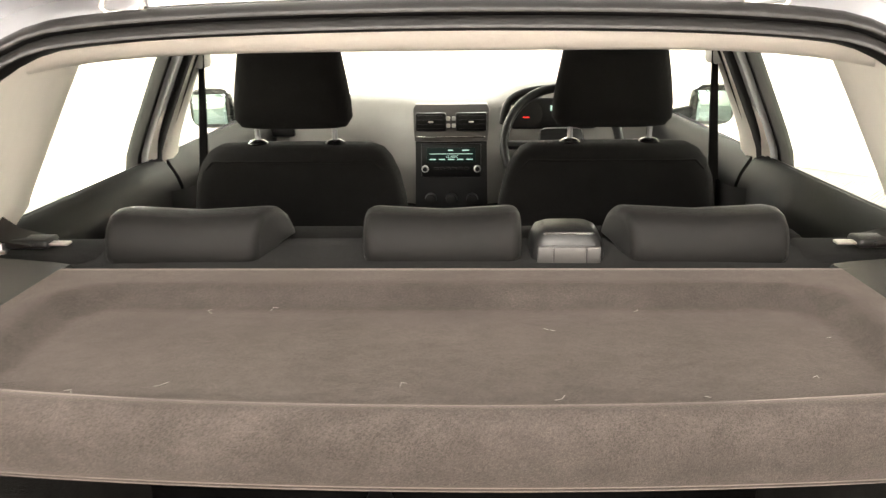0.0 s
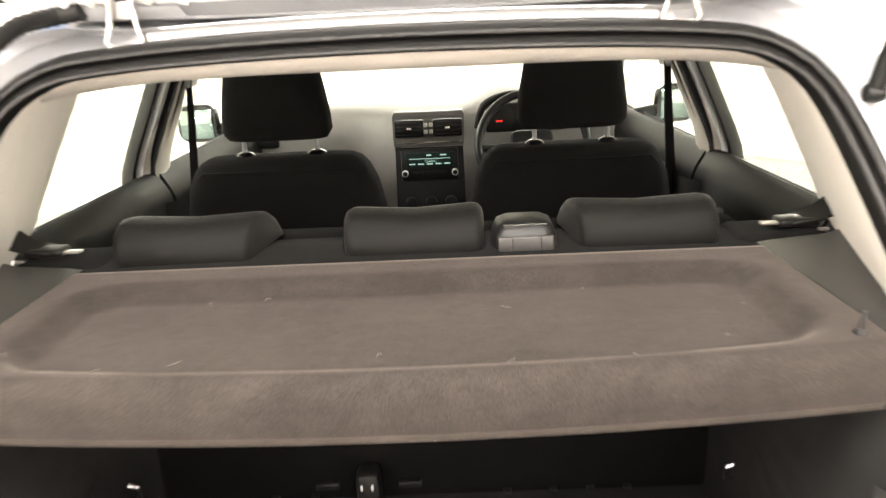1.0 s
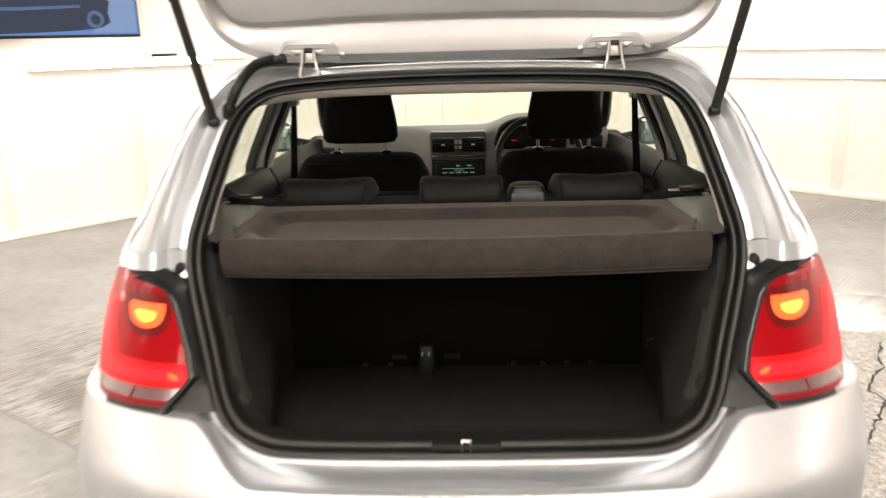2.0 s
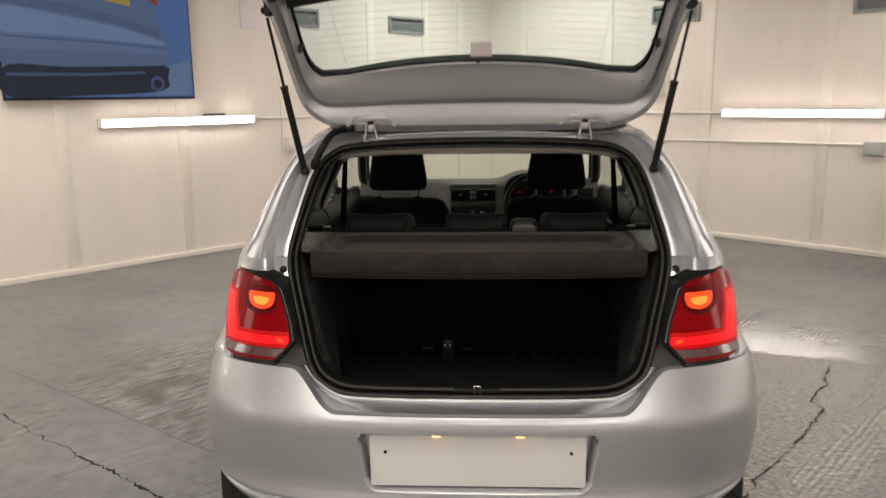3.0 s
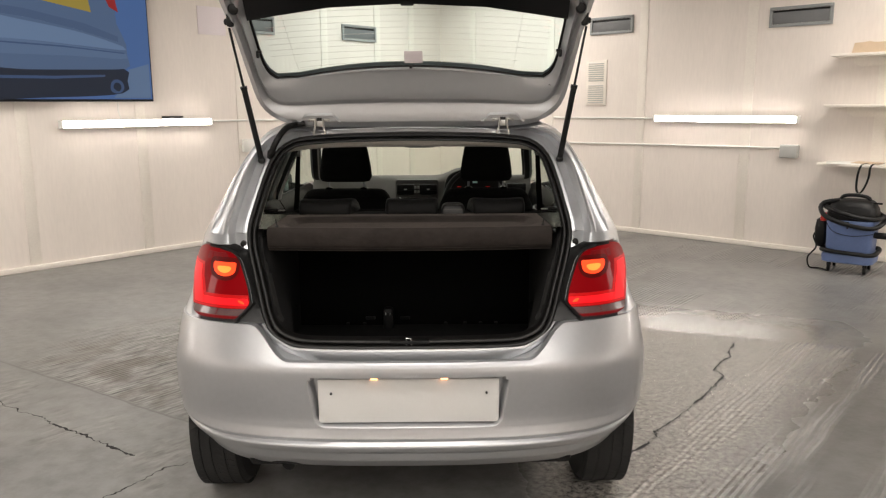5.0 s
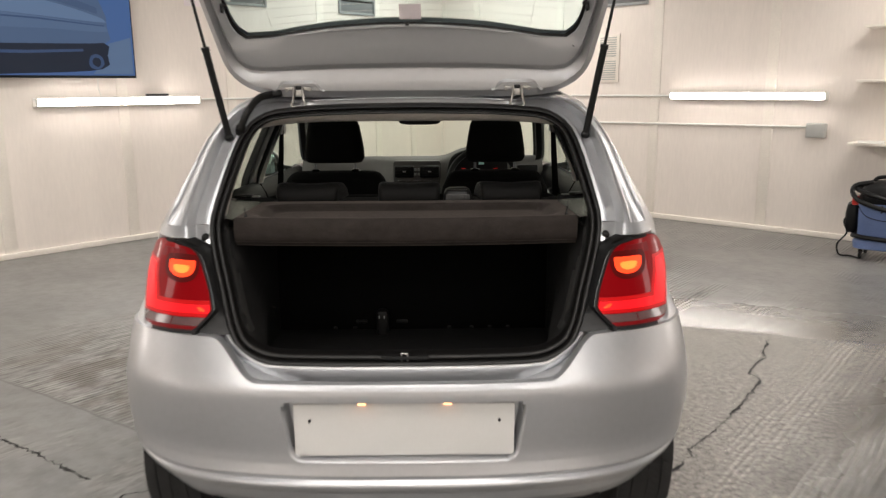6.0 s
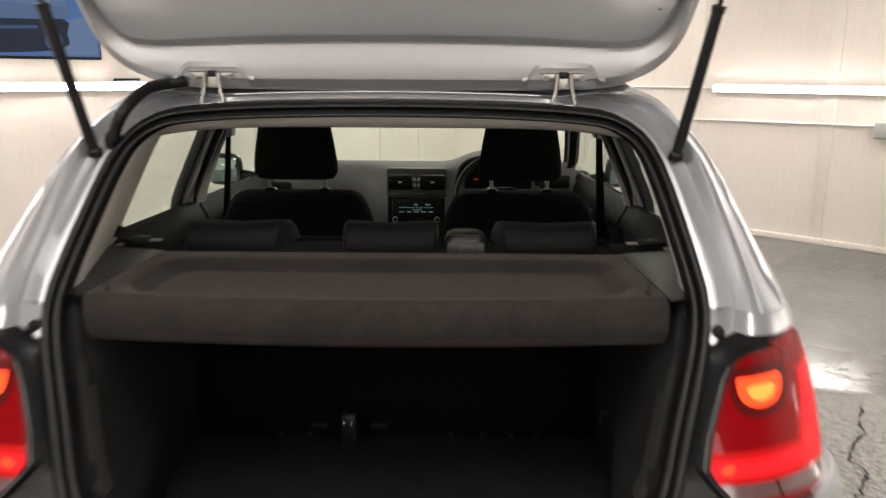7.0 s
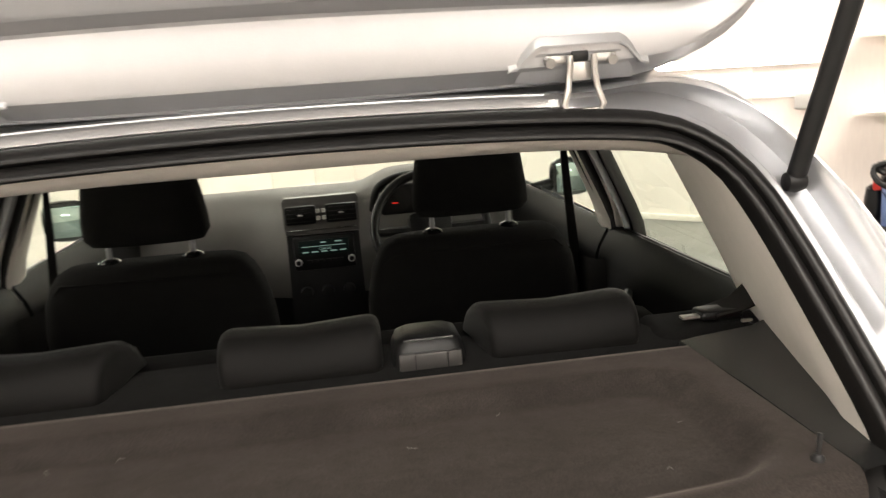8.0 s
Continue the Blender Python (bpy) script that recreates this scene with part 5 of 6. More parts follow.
for s in (1, -1):
    strut = part("gas_strut", bmesh.new(), BLACK_PLASTIC, car, "black gas strut")
    a, b2 = Vector((s * 0.553, 0.641, 1.260)), Vector((s * 0.618, 0.518, 1.742))
    part("cylinder", tube([a.lerp(b2, 0.015), a.lerp(b2, 0.545), a.lerp(b2, 0.55)], [0.0105, 0.0105, 0.008], 16), BLACK_PLASTIC, strut)
    part("end_ring", tube([a.lerp(b2, 0.53), a.lerp(b2, 0.552)], 0.0122, 16), BLACK_PLASTIC, strut)
    part("rod", tube([a.lerp(b2, 0.55), a.lerp(b2, 0.96)], 0.0045, 10), BLACK_PLASTIC, strut)
    for q in (a, b2):
        part("ball_joint", lathe([(0.004, -0.013), (0.010, -0.010), (0.0125, 0), (0.010, 0.010), (0.004, 0.013)], q, "x", 14), BLACK_PLASTIC, strut)
    part("joint_bracket", rbox(gp(s * 0.608, 1.752, 0.004), (0.026, 0.024, 0.05), 0.008), BLACK_PLASTIC, strut)
    part("rubber_stop", lathe([(0.008, -0.018), (0.017, -0.014), (0.019, 0.0), (0.014, 0.010)], gp(s * 0.586, 1.786, 0.010), "y", 16), RUBBER, gate)
    # hinge
    h = part("hinge", bmesh.new(), ZINC, car, "bright metal tailgate hinge")
    hx = s * 0.349
    pocket_ = [[gp(hx + u * w, z, n) for u in (-1, -0.6, -0.2, 0.2, 0.6, 1)] for w, z, n in ((0.072, 1.380, 0.0), (0.068, 1.392, 0.0100), (0.060, 1.404, 0.0140), (0.048, 1.417, 0.0180))]
    part("hinge_pocket", sheet(pocket_), INNER_PAINT, h, smooth=20)
    arch = [(-0.082, 1.398), (-0.072, 1.400), (-0.055, 1.418), (-0.046, 1.423), (0.046, 1.423), (0.055, 1.418), (0.072, 1.400), (0.082, 1.398)]
    part("pocket_edge", sheet([[gp(hx + x, z - 0.002, 0.0040) for x, z in arch], [gp(hx + x, z + 0.0015, 0.0225) for x, z in arch], [gp(hx + x, z + 0.004, 0.0225) for x, z in arch], [gp(hx + x, z + 0.012, 0.0150) for x, z in arch]]), INNER_PAINT, h, smooth=25)
    for t in (-1, 1):
        part("hinge_arm", tube([gp(hx + t * 0.014, 1.416, 0.028), gp(hx + t * 0.014, 1.404, 0.032), (hx + t * 0.015, 0.732, 1.388), (hx + t * 0.017, 0.729, 1.372), (hx + t * 0.023, 0.727, 1.354), (hx + t * 0.019, 0.728, 1.347)], 0.0040, 8), ZINC, h, "bright bent hinge rod")
        part("bolt_plate", rbox(gp(hx + t * 0.029, 1.411, 0.024), (0.024, 0.004, 0.009), 0.0015), ZINC, h)
        part("bolt", tube([gp(hx + t * 0.036, 1.409, 0.020), gp(hx + t * 0.036, 1.409, 0.031)], 0.0062, 6), ZINC, h)
    part("hinge_foot", tube([(hx - 0.019, 0.728, 1.347), (hx + 0.019, 0.728, 1.347)], 0.0036, 8), ZINC, h)
    part("hinge_block", rbox(gp(hx, 1.396, 0.022), (0.026, 0.006, 0.022), 0.002), ZINC, h)
    # solid black box put in for the shaded gap between the rods
    part("hinge_gap_dark", rbox(gp(hx, 1.413, 0.021), (0.020, 0.004, 0.012), 0.002), BLACK_PLASTIC, h)
gaiter = curve([(-0.520, 0.655, 1.272), (-0.513, 0.640, 1.292), (-0.492, 0.640, 1.335), (-0.468, 0.690, 1.375), gp(-0.440, 1.392, 0.022), gp(-0.405, 1.396, 0.016)], 40)
part("cable_gaiter", tube(gaiter, [0.016 if k < 5 else (0.0122 if k % 2 else 0.0108) for k in range(40)], 12), RUBBER, car, "black ribbed rubber cable gaiter")

# ---- boot interior ----
rows = [[(u * 0.50, y, 0.552) for u in (-1, -0.5, 0, 0.5, 1)] for y in (0.24, 0.5, 0.75, 0.93)]
part("boot_floor", thick(rows, (0, 0, -0.03)), BOOT_CARPET, car, "dark grey carpeted boot floor")
for s in (1, -1):
    rows = []
    for k in range(12):
        z = 0.545 + 0.46 * k / 11
        xe = xa(max(z, 0.70)) - 0.028
        rows.append([(s * xe, ap(z) + 0.01, z), (s * (xe - 0.005), ap(z) + 0.04, z), (s * min(xe, 0.485), ap(z) + 0.12, z), (s * 0.478, 0.70, z), (s * 0.475, 0.95, z)])
    side = part("boot_side_trim", sheet(rows), BOOT_CARPET, car, "dark carpeted boot side trim")
    part("lashing_eye", tube([(s * 0.478, 0.765, 0.65), (s * 0.464, 0.765, 0.653), (s * 0.464, 0.765, 0.672), (s * 0.478, 0.765, 0.676)], 0.004, 8), CHROME, side)
    part("trim_knob", lathe([(0.012, 0.0), (0.010, -s * 0.012), (0.004, -s * 0.014)], (s * 0.482, 0.49, 0.755), "x", 14), DARK_TRIM, side)
    # shelf support: black plastic ledge beside the parcel shelf
    rows = []
    for y, x0 in ((0.44, 0.505), (0.52, 0.503), (0.62, 0.50), (0.70, 0.495), (0.785, 0.49)):
        rows.append([(s * (x0 - 0.012), y, 1.020), (s * x0, y, 1.034), (s * (x0 + 0.02), y, 1.037), (s * (x0 + 0.046 + 0.17 * (y - 0.44)), y + 0.01, 1.040), (s * (x0 + 0.06 + 0.24 * (y - 0.44)), y + 0.02, 1.048)])
    part("shelf_support", sheet(rows), LEDGE_PLASTIC, car, "dark plastic shelf support")
    # cream pillar trim between opening and door window
    rows = []
    for k in range(13):
        z = 1.03 + 0.285 * k / 12
        x0 = xa(min(z, 1.31)) - 0.0265
        y0 = ap(z) + 0.021
        x1, y1 = xs(z) - 0.052, 1.115 + 0.05 * (z - 0.985) / 0.345
        rows.append([(s * x0, y0, z), (s * (x0 + 0.006), y0 + 0.05, z), (s * (x0 + 0.022), y0 + 0.10, z), (s * (x0 + 0.65 * (x1 - x0)), y0 + 0.70 * (y1 - y0), z), (s * x1, y1 - 0.03, z), (s * (x1 + 0.03), y1, z)])
    part("pillar_trim", sheet(rows), CREAM_TRIM, car, "cream plastic rear pillar trim")
for s in (1, -1):
    rows = []
    for k in range(24):
        z = 0.735 + 0.295 * k / 23
        x0 = xa(z) - 0.0275
        rows.append([(s * x0, ap(z) + 0.016, z), (s * (x0 - 0.002), ap(z) + 0.024, z), (s * (x0 - 0.005), ap(z) + 0.032, z), (s * (x0 - 0.008), ap(z) + 0.050, z), (s * (x0 - 0.008), ap(z) + 0.075, z)])
    part("opening_trim", sheet(rows), SATIN_TRIM, car, "satin black trim inside the boot opening")
part("boot_front_panel", rbox((0, 0.25, 0.60), (0.80, 0.02, 0.12), 0.006), BLACK_PLASTIC, car)
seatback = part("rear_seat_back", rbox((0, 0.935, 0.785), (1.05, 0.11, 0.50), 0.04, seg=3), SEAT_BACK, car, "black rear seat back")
for x in (-0.28, -0.21, 0.13, 0.21, 0.275, 0.34):
    part("seat_anchor", rbox((x, 0.876, 0.562), (0.014, 0.012, 0.007), 0.002), DARK_TRIM, seatback)
for x in (-0.185, -0.04):
    part("seat_anchor", rbox((x, 0.876, 0.585), (0.04, 0.012, 0.012), 0.002), BLACK_PLASTIC, seatback)
part("belt_anchor", rbox((-0.107, 0.845, 0.59), (0.042, 0.05, 0.10), 0.014), DARK_TRIM, seatback)
for dx in (-0.010, 0.008):
    part("anchor_mark", rbox((-0.107 + dx, 0.819, 0.618), (0.004, 0.003, 0.010), 0.001), GREY_PLASTIC, seatback, "small pale mark")
rows = []
for y, z in ((0.735, 1.012), (0.76, 1.026), (0.80, 1.032), (0.86, 1.035), (0.92, 1.03), (0.97, 1.00), (0.99, 0.9), (1.0, 0.6)):
    rows.append([(u * 0.57, y, z - 0.01 * abs(u) ** 4) for u in [k / 8 - 1 for k in range(17)]])
part("rear_seat_top", thick(rows, (0, 0, -0.01)), SEAT_CLOTH, car, "black cloth top of the rear seat")
part("rear_seat_cushion", rbox((0, 1.22, 0.52), (1.20, 0.48, 0.18), 0.06, seg=3), SEAT_CLOTH, car)


def rear_restraint(x0, x1, lean=0.0):
    """A low saddle-shaped head restraint that wraps over the seat back."""
    prof = [(0.806, 1.022), (0.800, 1.036), (0.804, 1.058), (0.814, 1.076), (0.832, 1.088), (0.858, 1.091), (0.884, 1.086), (0.906, 1.070), (0.922, 1.045), (0.925, 1.034), (0.88, 1.032), (0.83, 1.022)]
    rings = []
    cy, cz = 0.855, 1.055
    for t, k, sh in ((0, 0.60, 0.0), (0.006, 0.76, 0.0), (0.02, 0.89, 0), (0.045, 0.97, 0), (0.08, 1.0, 0), (0.5, 1.0, -0.005), (0.92, 1.0, 0), (0.955, 0.97, 0), (0.98, 0.89, 0), (0.994, 0.76, 0), (1, 0.60, 0)):
        x = x0 + (x1 - x0) * t
        h = lean * (t if lean > 0 else 1 - t)
        rings.append([(x + h * (y - 0.80) / 0.125, cy + (y - cy) * k, cz + (z - cz) * k + (sh if z > 1.06 else 0)) for y, z in prof])
    return loft(rings)


for x0, x1, lean in ((-0.456, -0.247, 0.028), (-0.110, 0.100, 0.0), (0.240, 0.447, -0.022)):
    part("rear_head_restraint", rear_restraint(x0, x1, lean), RESTRAINT_CLOTH, car, "dark grey cloth rear head restraint", smooth=60)
ret = part("belt_retractor", loft([oval(0.16, 0.845, z, w, d, 5) for z, w, d in ((1.02, 0.100, 0.09), (1.05, 0.094, 0.085), (1.064, 0.082, 0.07), (1.070, 0.06, 0.05))]), BLACK_PLASTIC, car, "centre belt retractor with a grey face")
part("face", rbox((0.16, 0.799, 1.037), (0.082, 0.006, 0.032), 0.005), SATIN_TRIM, ret, "brown-grey plastic face")
for x in (0.140, 0.182):
    part("face_groove", rbox((x, 0.7955, 1.037), (0.0015, 0.002, 0.030)), BLACK_PLASTIC, ret)
part("top_edge", tube([(0.128, 0.812, 1.066), (0.192, 0.812, 1.066)], 0.002, 6), CHROME, ret)
for s in (1, -1):
    belt_ = part("seat_belt", thick([[(s * 0.56, 0.82, 1.046), (s * 0.56, 0.87, 1.046)], [(s * 0.60, 0.825, 1.050), (s * 0.60, 0.87, 1.056)], [(s * 0.632, 0.83, 1.058), (s * 0.632, 0.865, 1.085)], [(s * 0.665, 0.83, 1.070), (s * 0.665, 0.86, 1.11)]], (0, 0, 0.002)), RUBBER, car, "black webbing seat belt")
    part("belt_tongue", rbox((s * 0.528, 0.838, 1.046), (0.026, 0.014, 0.004), 0.0015), ZINC, belt_, "metal belt tongue")
    part("buckle", rbox((s * 0.572, 0.845, 1.046), (0.062, 0.036, 0.013), 0.006, seg=3), BLACK_PLASTIC, belt_)
    part("buckle_edge", rbox((s * 0.60, 0.816, 1.040), (0.016, 0.006, 0.005), 0.002), ZINC, belt_)
    part("side_bolster", rbox((s * 0.545, 0.86, 1.0), (0.17, 0.13, 0.066), 0.03, seg=3), SEAT_CLOTH, car)

# ---- cabin ----
rows = [[(u * 0.60, y, 1.335 + 0.03 * math.sin(math.pi * min(1, (y - 0.7) / 1.6)) - 0.05 * abs(u) ** 3) for u in [k / 10 - 1 for k in range(21)]] for y in [0.79 + 0.07 * k for k in range(21)]]
part("headliner", sheet(rows), CREAM_TRIM, car, "cream cloth headliner")
rows = []
for dz, dy in ((0.0, 0.012), (-0.010, 0.02), (-0.022, 0.04), (-0.027, 0.075), (-0.012, 0.11)):
    rows.append([(u * 0.505, 0.735 + dy - 0.02 * abs(u) ** 6, 1.325 + dz - 0.022 * abs(u) ** 5) for u in [k / 14 - 1 for k in range(29)]])
part("rear_header_trim", sheet(rows), CREAM_TRIM, car, "cream trim strip above the opening")
for s in (1, -1):
    # door cards with a dark sill band
    for y0, y1 in ((1.02, 1.68), (1.70, 2.75)):
        prof = ((0.745, 1.008), (0.728, 1.014), (0.712, 1.004), (0.69, 0.965), (0.682, 0.94), (0.68, 0.86), (0.665, 0.78), (0.66, 0.65), (0.66, 0.35))
        rows = [[(s * x, y0 + (y1 - y0) * k / 6, z - 0.03 * (y0 + (y1 - y0) * k / 6 - 1.0) * (1 if z > 0.8 else 0)) for k in range(7)] for x, z in prof]
        card = part("door_card", thick(rows, (s * 0.01, 0, 0)), CARD_PLASTIC, car, "black moulded door card")
        part("grab_handle", tube(curve([(s * 0.672, y0 + 0.18, 0.86), (s * 0.645, y0 + 0.25, 0.875), (s * 0.645, y0 + 0.36, 0.885), (s * 0.672, y0 + 0.43, 0.89)], 12), 0.011, 8), BLACK_PLASTIC, card)
    # cream centre pillar trim
    rows = []
    for k in range(9):
        t = k / 8
        z = 0.93 + 0.42 * t
        x = xs(max(z, 0.95)) - 0.045 - 0.01 * (1 - t)
        y = 1.735 - 0.02 * t
        w = 0.075 - 0.02 * t
        rows.append([(s * (x + 0.02), y - w, z), (s * (x - 0.008), y - w + 0.012, z), (s * (x - 0.018), y, z), (s * (x - 0.008), y + w - 0.012, z), (s * (x + 0.02), y + w, z)])
    part("centre_pillar_trim", sheet(rows), CREAM_TRIM, car, "cream plastic centre pillar trim")
    rows = []
    for k in range(7):
        z = 0.40 + 0.53 * k / 6
        x = 0.675 - 0.03 * ease((z - 0.6) / 0.3)
        rows.append([(s * (x + 0.03), 1.60, z), (s * x, 1.63, z), (s * (x - 0.012), 1.735, z), (s * x, 1.84, z), (s * (x + 0.03), 1.87, z)])
    part("lower_pillar_trim", sheet(rows), RUBBER, car, "black plastic lower pillar trim")
    fb = part("front_seat_belt", thick([[(s * 0.598, 1.712, 1.26), (s * 0.622, 1.752, 1.26)], [(s * 0.603, 1.70, 1.1), (s * 0.632, 1.735, 1.1)], [(s * 0.612, 1.68, 0.9), (s * 0.644, 1.71, 0.9)], [(s * 0.612, 1.66, 0.6), (s * 0.644, 1.69, 0.6)]], (s * 0.002, -0.002, 0)), SEAT_BACK, car, "black front seat belt")
    part("belt_guide", rbox((s * 0.612, 1.735, 1.245), (0.03, 0.06, 0.085), 0.012), GREY_PLASTIC, fb)


def front_seat(cx, name_label):
    seat = part("front_seat", loft([oval(cx, y, z, w, d, n, 32) for z, y, w, d, n in ((0.42, 1.62, 0.40, 0.16, 3.5), (0.60, 1.585, 0.47, 0.17, 4), (0.80, 1.55, 0.485, 0.165, 4), (0.92, 1.53, 0.475, 0.155, 4), (0.985, 1.52, 0.447, 0.145, 4.5), (1.025, 1.515, 0.412, 0.135, 4.5), (1.046, 1.514, 0.380, 0.115, 4), (1.056, 1.513, 0.34, 0.08, 3.5), (1.059, 1.512, 0.28, 0.04, 3))]), SEAT_CLOTH, car, name_label, smooth=60)
    seam = []
    for k in range(25):
        u = k / 12 - 1
        seam.append((cx + 0.208 * u, 1.4475 + 0.03 * abs(u) ** 7, 1.030 - 0.05 * max(0, abs(u) - 0.86) / 0.14 * abs(u)))
    part("seam", tube(seam, 0.0035, 6), SEAT_CLOTH, seat)
    part("cushion", rbox((cx, 1.86, 0.44), (0.50, 0.52, 0.17), 0.06, seg=3), SEAT_CLOTH, seat)
    hr = part("head_restraint", loft([oval(cx, y, z, w, d, n, 32) for z, y, w, d, n in ((1.094, 1.505, 0.19, 0.04, 3), (1.098, 1.505, 0.228, 0.07, 3.5), (1.115, 1.503, 0.250, 0.095, 4), (1.15, 1.50, 0.247, 0.10, 4), (1.20, 1.498, 0.232, 0.10, 4), (1.25, 1.498, 0.214, 0.095, 4), (1.275, 1.50, 0.19, 0.08, 3.5), (1.285, 1.50, 0.15, 0.05, 3))]), SEAT_CLOTH, seat, "black cloth head restraint", smooth=60)
    for dx in (-0.085, 0.085):
        part("restraint_post", tube([(cx + dx, 1.508, 1.05), (cx + dx, 1.505, 1.12)], 0.0058, 10), DARK_GREY_METAL, seat, "grey steel post")
        part("post_collar", lathe([(0.021, 0.0), (0.022, 0.004), (0.017, 0.009), (0.010, 0.012)], (cx + dx, 1.508, 1.056), "z", 16), BLACK_GLOSS, seat)


front_seat(-0.345, "black cloth front passenger seat")
front_seat(0.335, "black cloth driver's seat")

# dashboard
dash = part("dashboard", bmesh.new(), DASH_GREY, car, "light grey dashboard with a black centre console")
rows = []
for y, z in ((2.66, 0.62), (2.60, 0.70), (2.585, 0.80), (2.60, 0.90), (2.635, 0.965), (2.68, 0.995), (2.75, 1.005), (2.86, 0.995), (2.97, 0.975)):
    row = []
    for k in range(33):
        x = -0.70 + 1.40 * k / 32
        hood = 0.055 * math.exp(-((x - 0.335) / 0.17) ** 4) if z > 0.9 else 0
        back = 0.07 * math.exp(-((x + 0.03) / 0.20) ** 4) if z < 0.99 else 0
        row.append((x, y - (0.02 * math.exp(-((x - 0.335) / 0.2) ** 4)) + (0.06 - back), z + hood))
    rows.append(row)
part("dash_top", thick(rows, (0, 0.01, -0.01)), DASH_GREY, dash, smooth=50)
CX = -0.030
part("console_face", thick([[(CX - w, y, z), (CX, y - 0.006, z), (CX + w, y, z)] for z, y, w in ((0.42, 2.55, 0.132), (0.62, 2.565, 0.132), (0.72, 2.568, 0.130), (0.865, 2.582, 0.128))], (0, 0.05, 0)), BLACK_PLASTIC, dash, "black centre console")
part("vent_surround", thick([[(CX - w, y, z), (CX, y - 0.004, z), (CX + w, y, z)] for z, y, w in ((0.868, 2.584, 0.130), (0.90, 2.590, 0.134), (0.98, 2.618, 0.136), (0.992, 2.63, 0.128))], (0, 0.04, 0)), MID_GREY, dash, "dark vent surround")
for s in (-1, 1):
    v = part("air_vent", rbox((CX + s * 0.072, 2.588, 0.935), (0.112, 0.02, 0.068), 0.009, m=None), BLACK_PLASTIC, dash, "black slatted air vent")
    for k in range(4):
        part("slat", rbox((CX + s * 0.075, 2.577, 0.912 + 0.0155 * k), (0.094, 0.006, 0.003), 0.001), DARK_TRIM, v)
    part("vent_tab", rbox((CX + s * 0.072, 2.574, 0.937), (0.018, 0.006, 0.006), 0.002), WHITE_PLASTIC, v)
    part("button", rbox((CX + s * 0.010, 2.588, 0.947), (0.014, 0.012, 0.014), 0.002), GREY_PLASTIC, dash)
    part("button", rbox((CX + s * 0.010, 2.584, 0.922), (0.014, 0.012, 0.014), 0.002), GREY_PLASTIC, dash)
part("bright_strip", rbox((CX, 2.572, 0.884), (0.245, 0.008, 0.004), 0.001), CHROME, dash, "thin bright strip")
radio = part("radio", rbox((CX, 2.568, 0.800), (0.215, 0.02, 0.122), 0.006), BLACK_PLASTIC, dash, "black car radio with a lit display")
RADIO_SCREEN = glowing("radio_screen", (0.006, 0.012, 0.011), 0.05)
RADIO_TEXT = glowing("radio_text", (0.5, 0.75, 0.66), 0.09)
part("display", rbox((CX, 2.556, 0.822), (0.175, 0.003, 0.052), 0.001), RADIO_SCREEN, radio, "dark display with pale writing")
part("scale_line", rbox((CX, 2.5535, 0.826), (0.155, 0.002, 0.0018)), RADIO_TEXT, radio)
for k in range(5):
    part("writing_bar", rbox((CX - 0.066 + 0.033 * k, 2.5535, 0.806), (0.022, 0.002, 0.004)), RADIO_TEXT, radio)
for x, w in ((-0.002, 0.018), (0.052, 0.024)):
    part("writing_bar", rbox((CX + x, 2.5535, 0.839), (w, 0.002, 0.004)), RADIO_TEXT, radio)
fc = bpy.data.curves.new("station_name", "FONT")
fc.body, fc.size, fc.align_x = "CLASSIC", 0.012, "CENTER"
tx = new("station_name", fc)
tx.data.materials.append(RADIO_TEXT)
tx.parent = radio
tx.matrix_basis = pose(CX + 0.004, 2.5533, 0.812, 90, 0, 0)
for s in (-1, 1):
    part("knob", lathe([(0.012, 0.008), (0.013, -0.008), (0.011, -0.012)], (CX + s * 0.094, 2.556, 0.772), "y", 20), GREY_PLASTIC, radio, "bright rimmed knob")
    part("knob_face", lathe([(0.009, 0.0), (0.008, -0.003)], (CX + s * 0.094, 2.545, 0.772), "y", 16), BLACK_PLASTIC, radio)
for k in range(6):
    part("radio_button", rbox((CX - 0.055 + 0.022 * k, 2.557, 0.772), (0.018, 0.006, 0.010), 0.002), DARK_TRIM, radio)
for x in (-0.075, 0, 0.075):
    part("heater_dial", lathe([(0.022, 0.008), (0.020, -0.014), (0.016, -0.016)], (CX + x, 2.552, 0.66), "y", 20), DARK_TRIM, dash)
part("gear_tunnel", rbox((CX, 2.15, 0.42), (0.22, 0.85, 0.18), 0.05, seg=3), BLACK_PLASTIC, dash)
part("side_vent", rbox((-0.66, 2.62, 0.905), (0.12, 0.02, 0.05), 0.008), BLACK_PLASTIC, dash)
part("side_vent", rbox((0.60, 2.60, 0.94), (0.12, 0.02, 0.06), 0.008), BLACK_PLASTIC, dash)
cl = part("instrument_binnacle", rbox((0.335, 2.575, 0.965), (0.30, 0.02, 0.11), 0.03, seg=3), BLACK_PLASTIC, dash, "black instrument cluster with red needles")
NEEDLE = glowing("needle_red", (1.0, 0.03, 0.02), 0.28)
part("cluster_hood", tube(curve([(0.155, 2.58, 0.93), (0.175, 2.56, 1.01), (0.24, 2.55, 1.045), (0.335, 2.545, 1.055), (0.43, 2.55, 1.045), (0.495, 2.56, 1.01), (0.515, 2.58, 0.93)], 30), 0.014, 10), DARK_TRIM, dash)
for x in (0.245, 0.425):
    part("dial", lathe([(0.045, 0), (0.047, -0.006), (0.042, -0.007)], (x, 2.563, 0.965), "y", 28), DARK_TRIM, cl)
    part("needle", rbox((x - 0.010, 2.551, 0.955), (0.022, 0.002, 0.003), m=None), NEEDLE, cl, "glowing red needle")
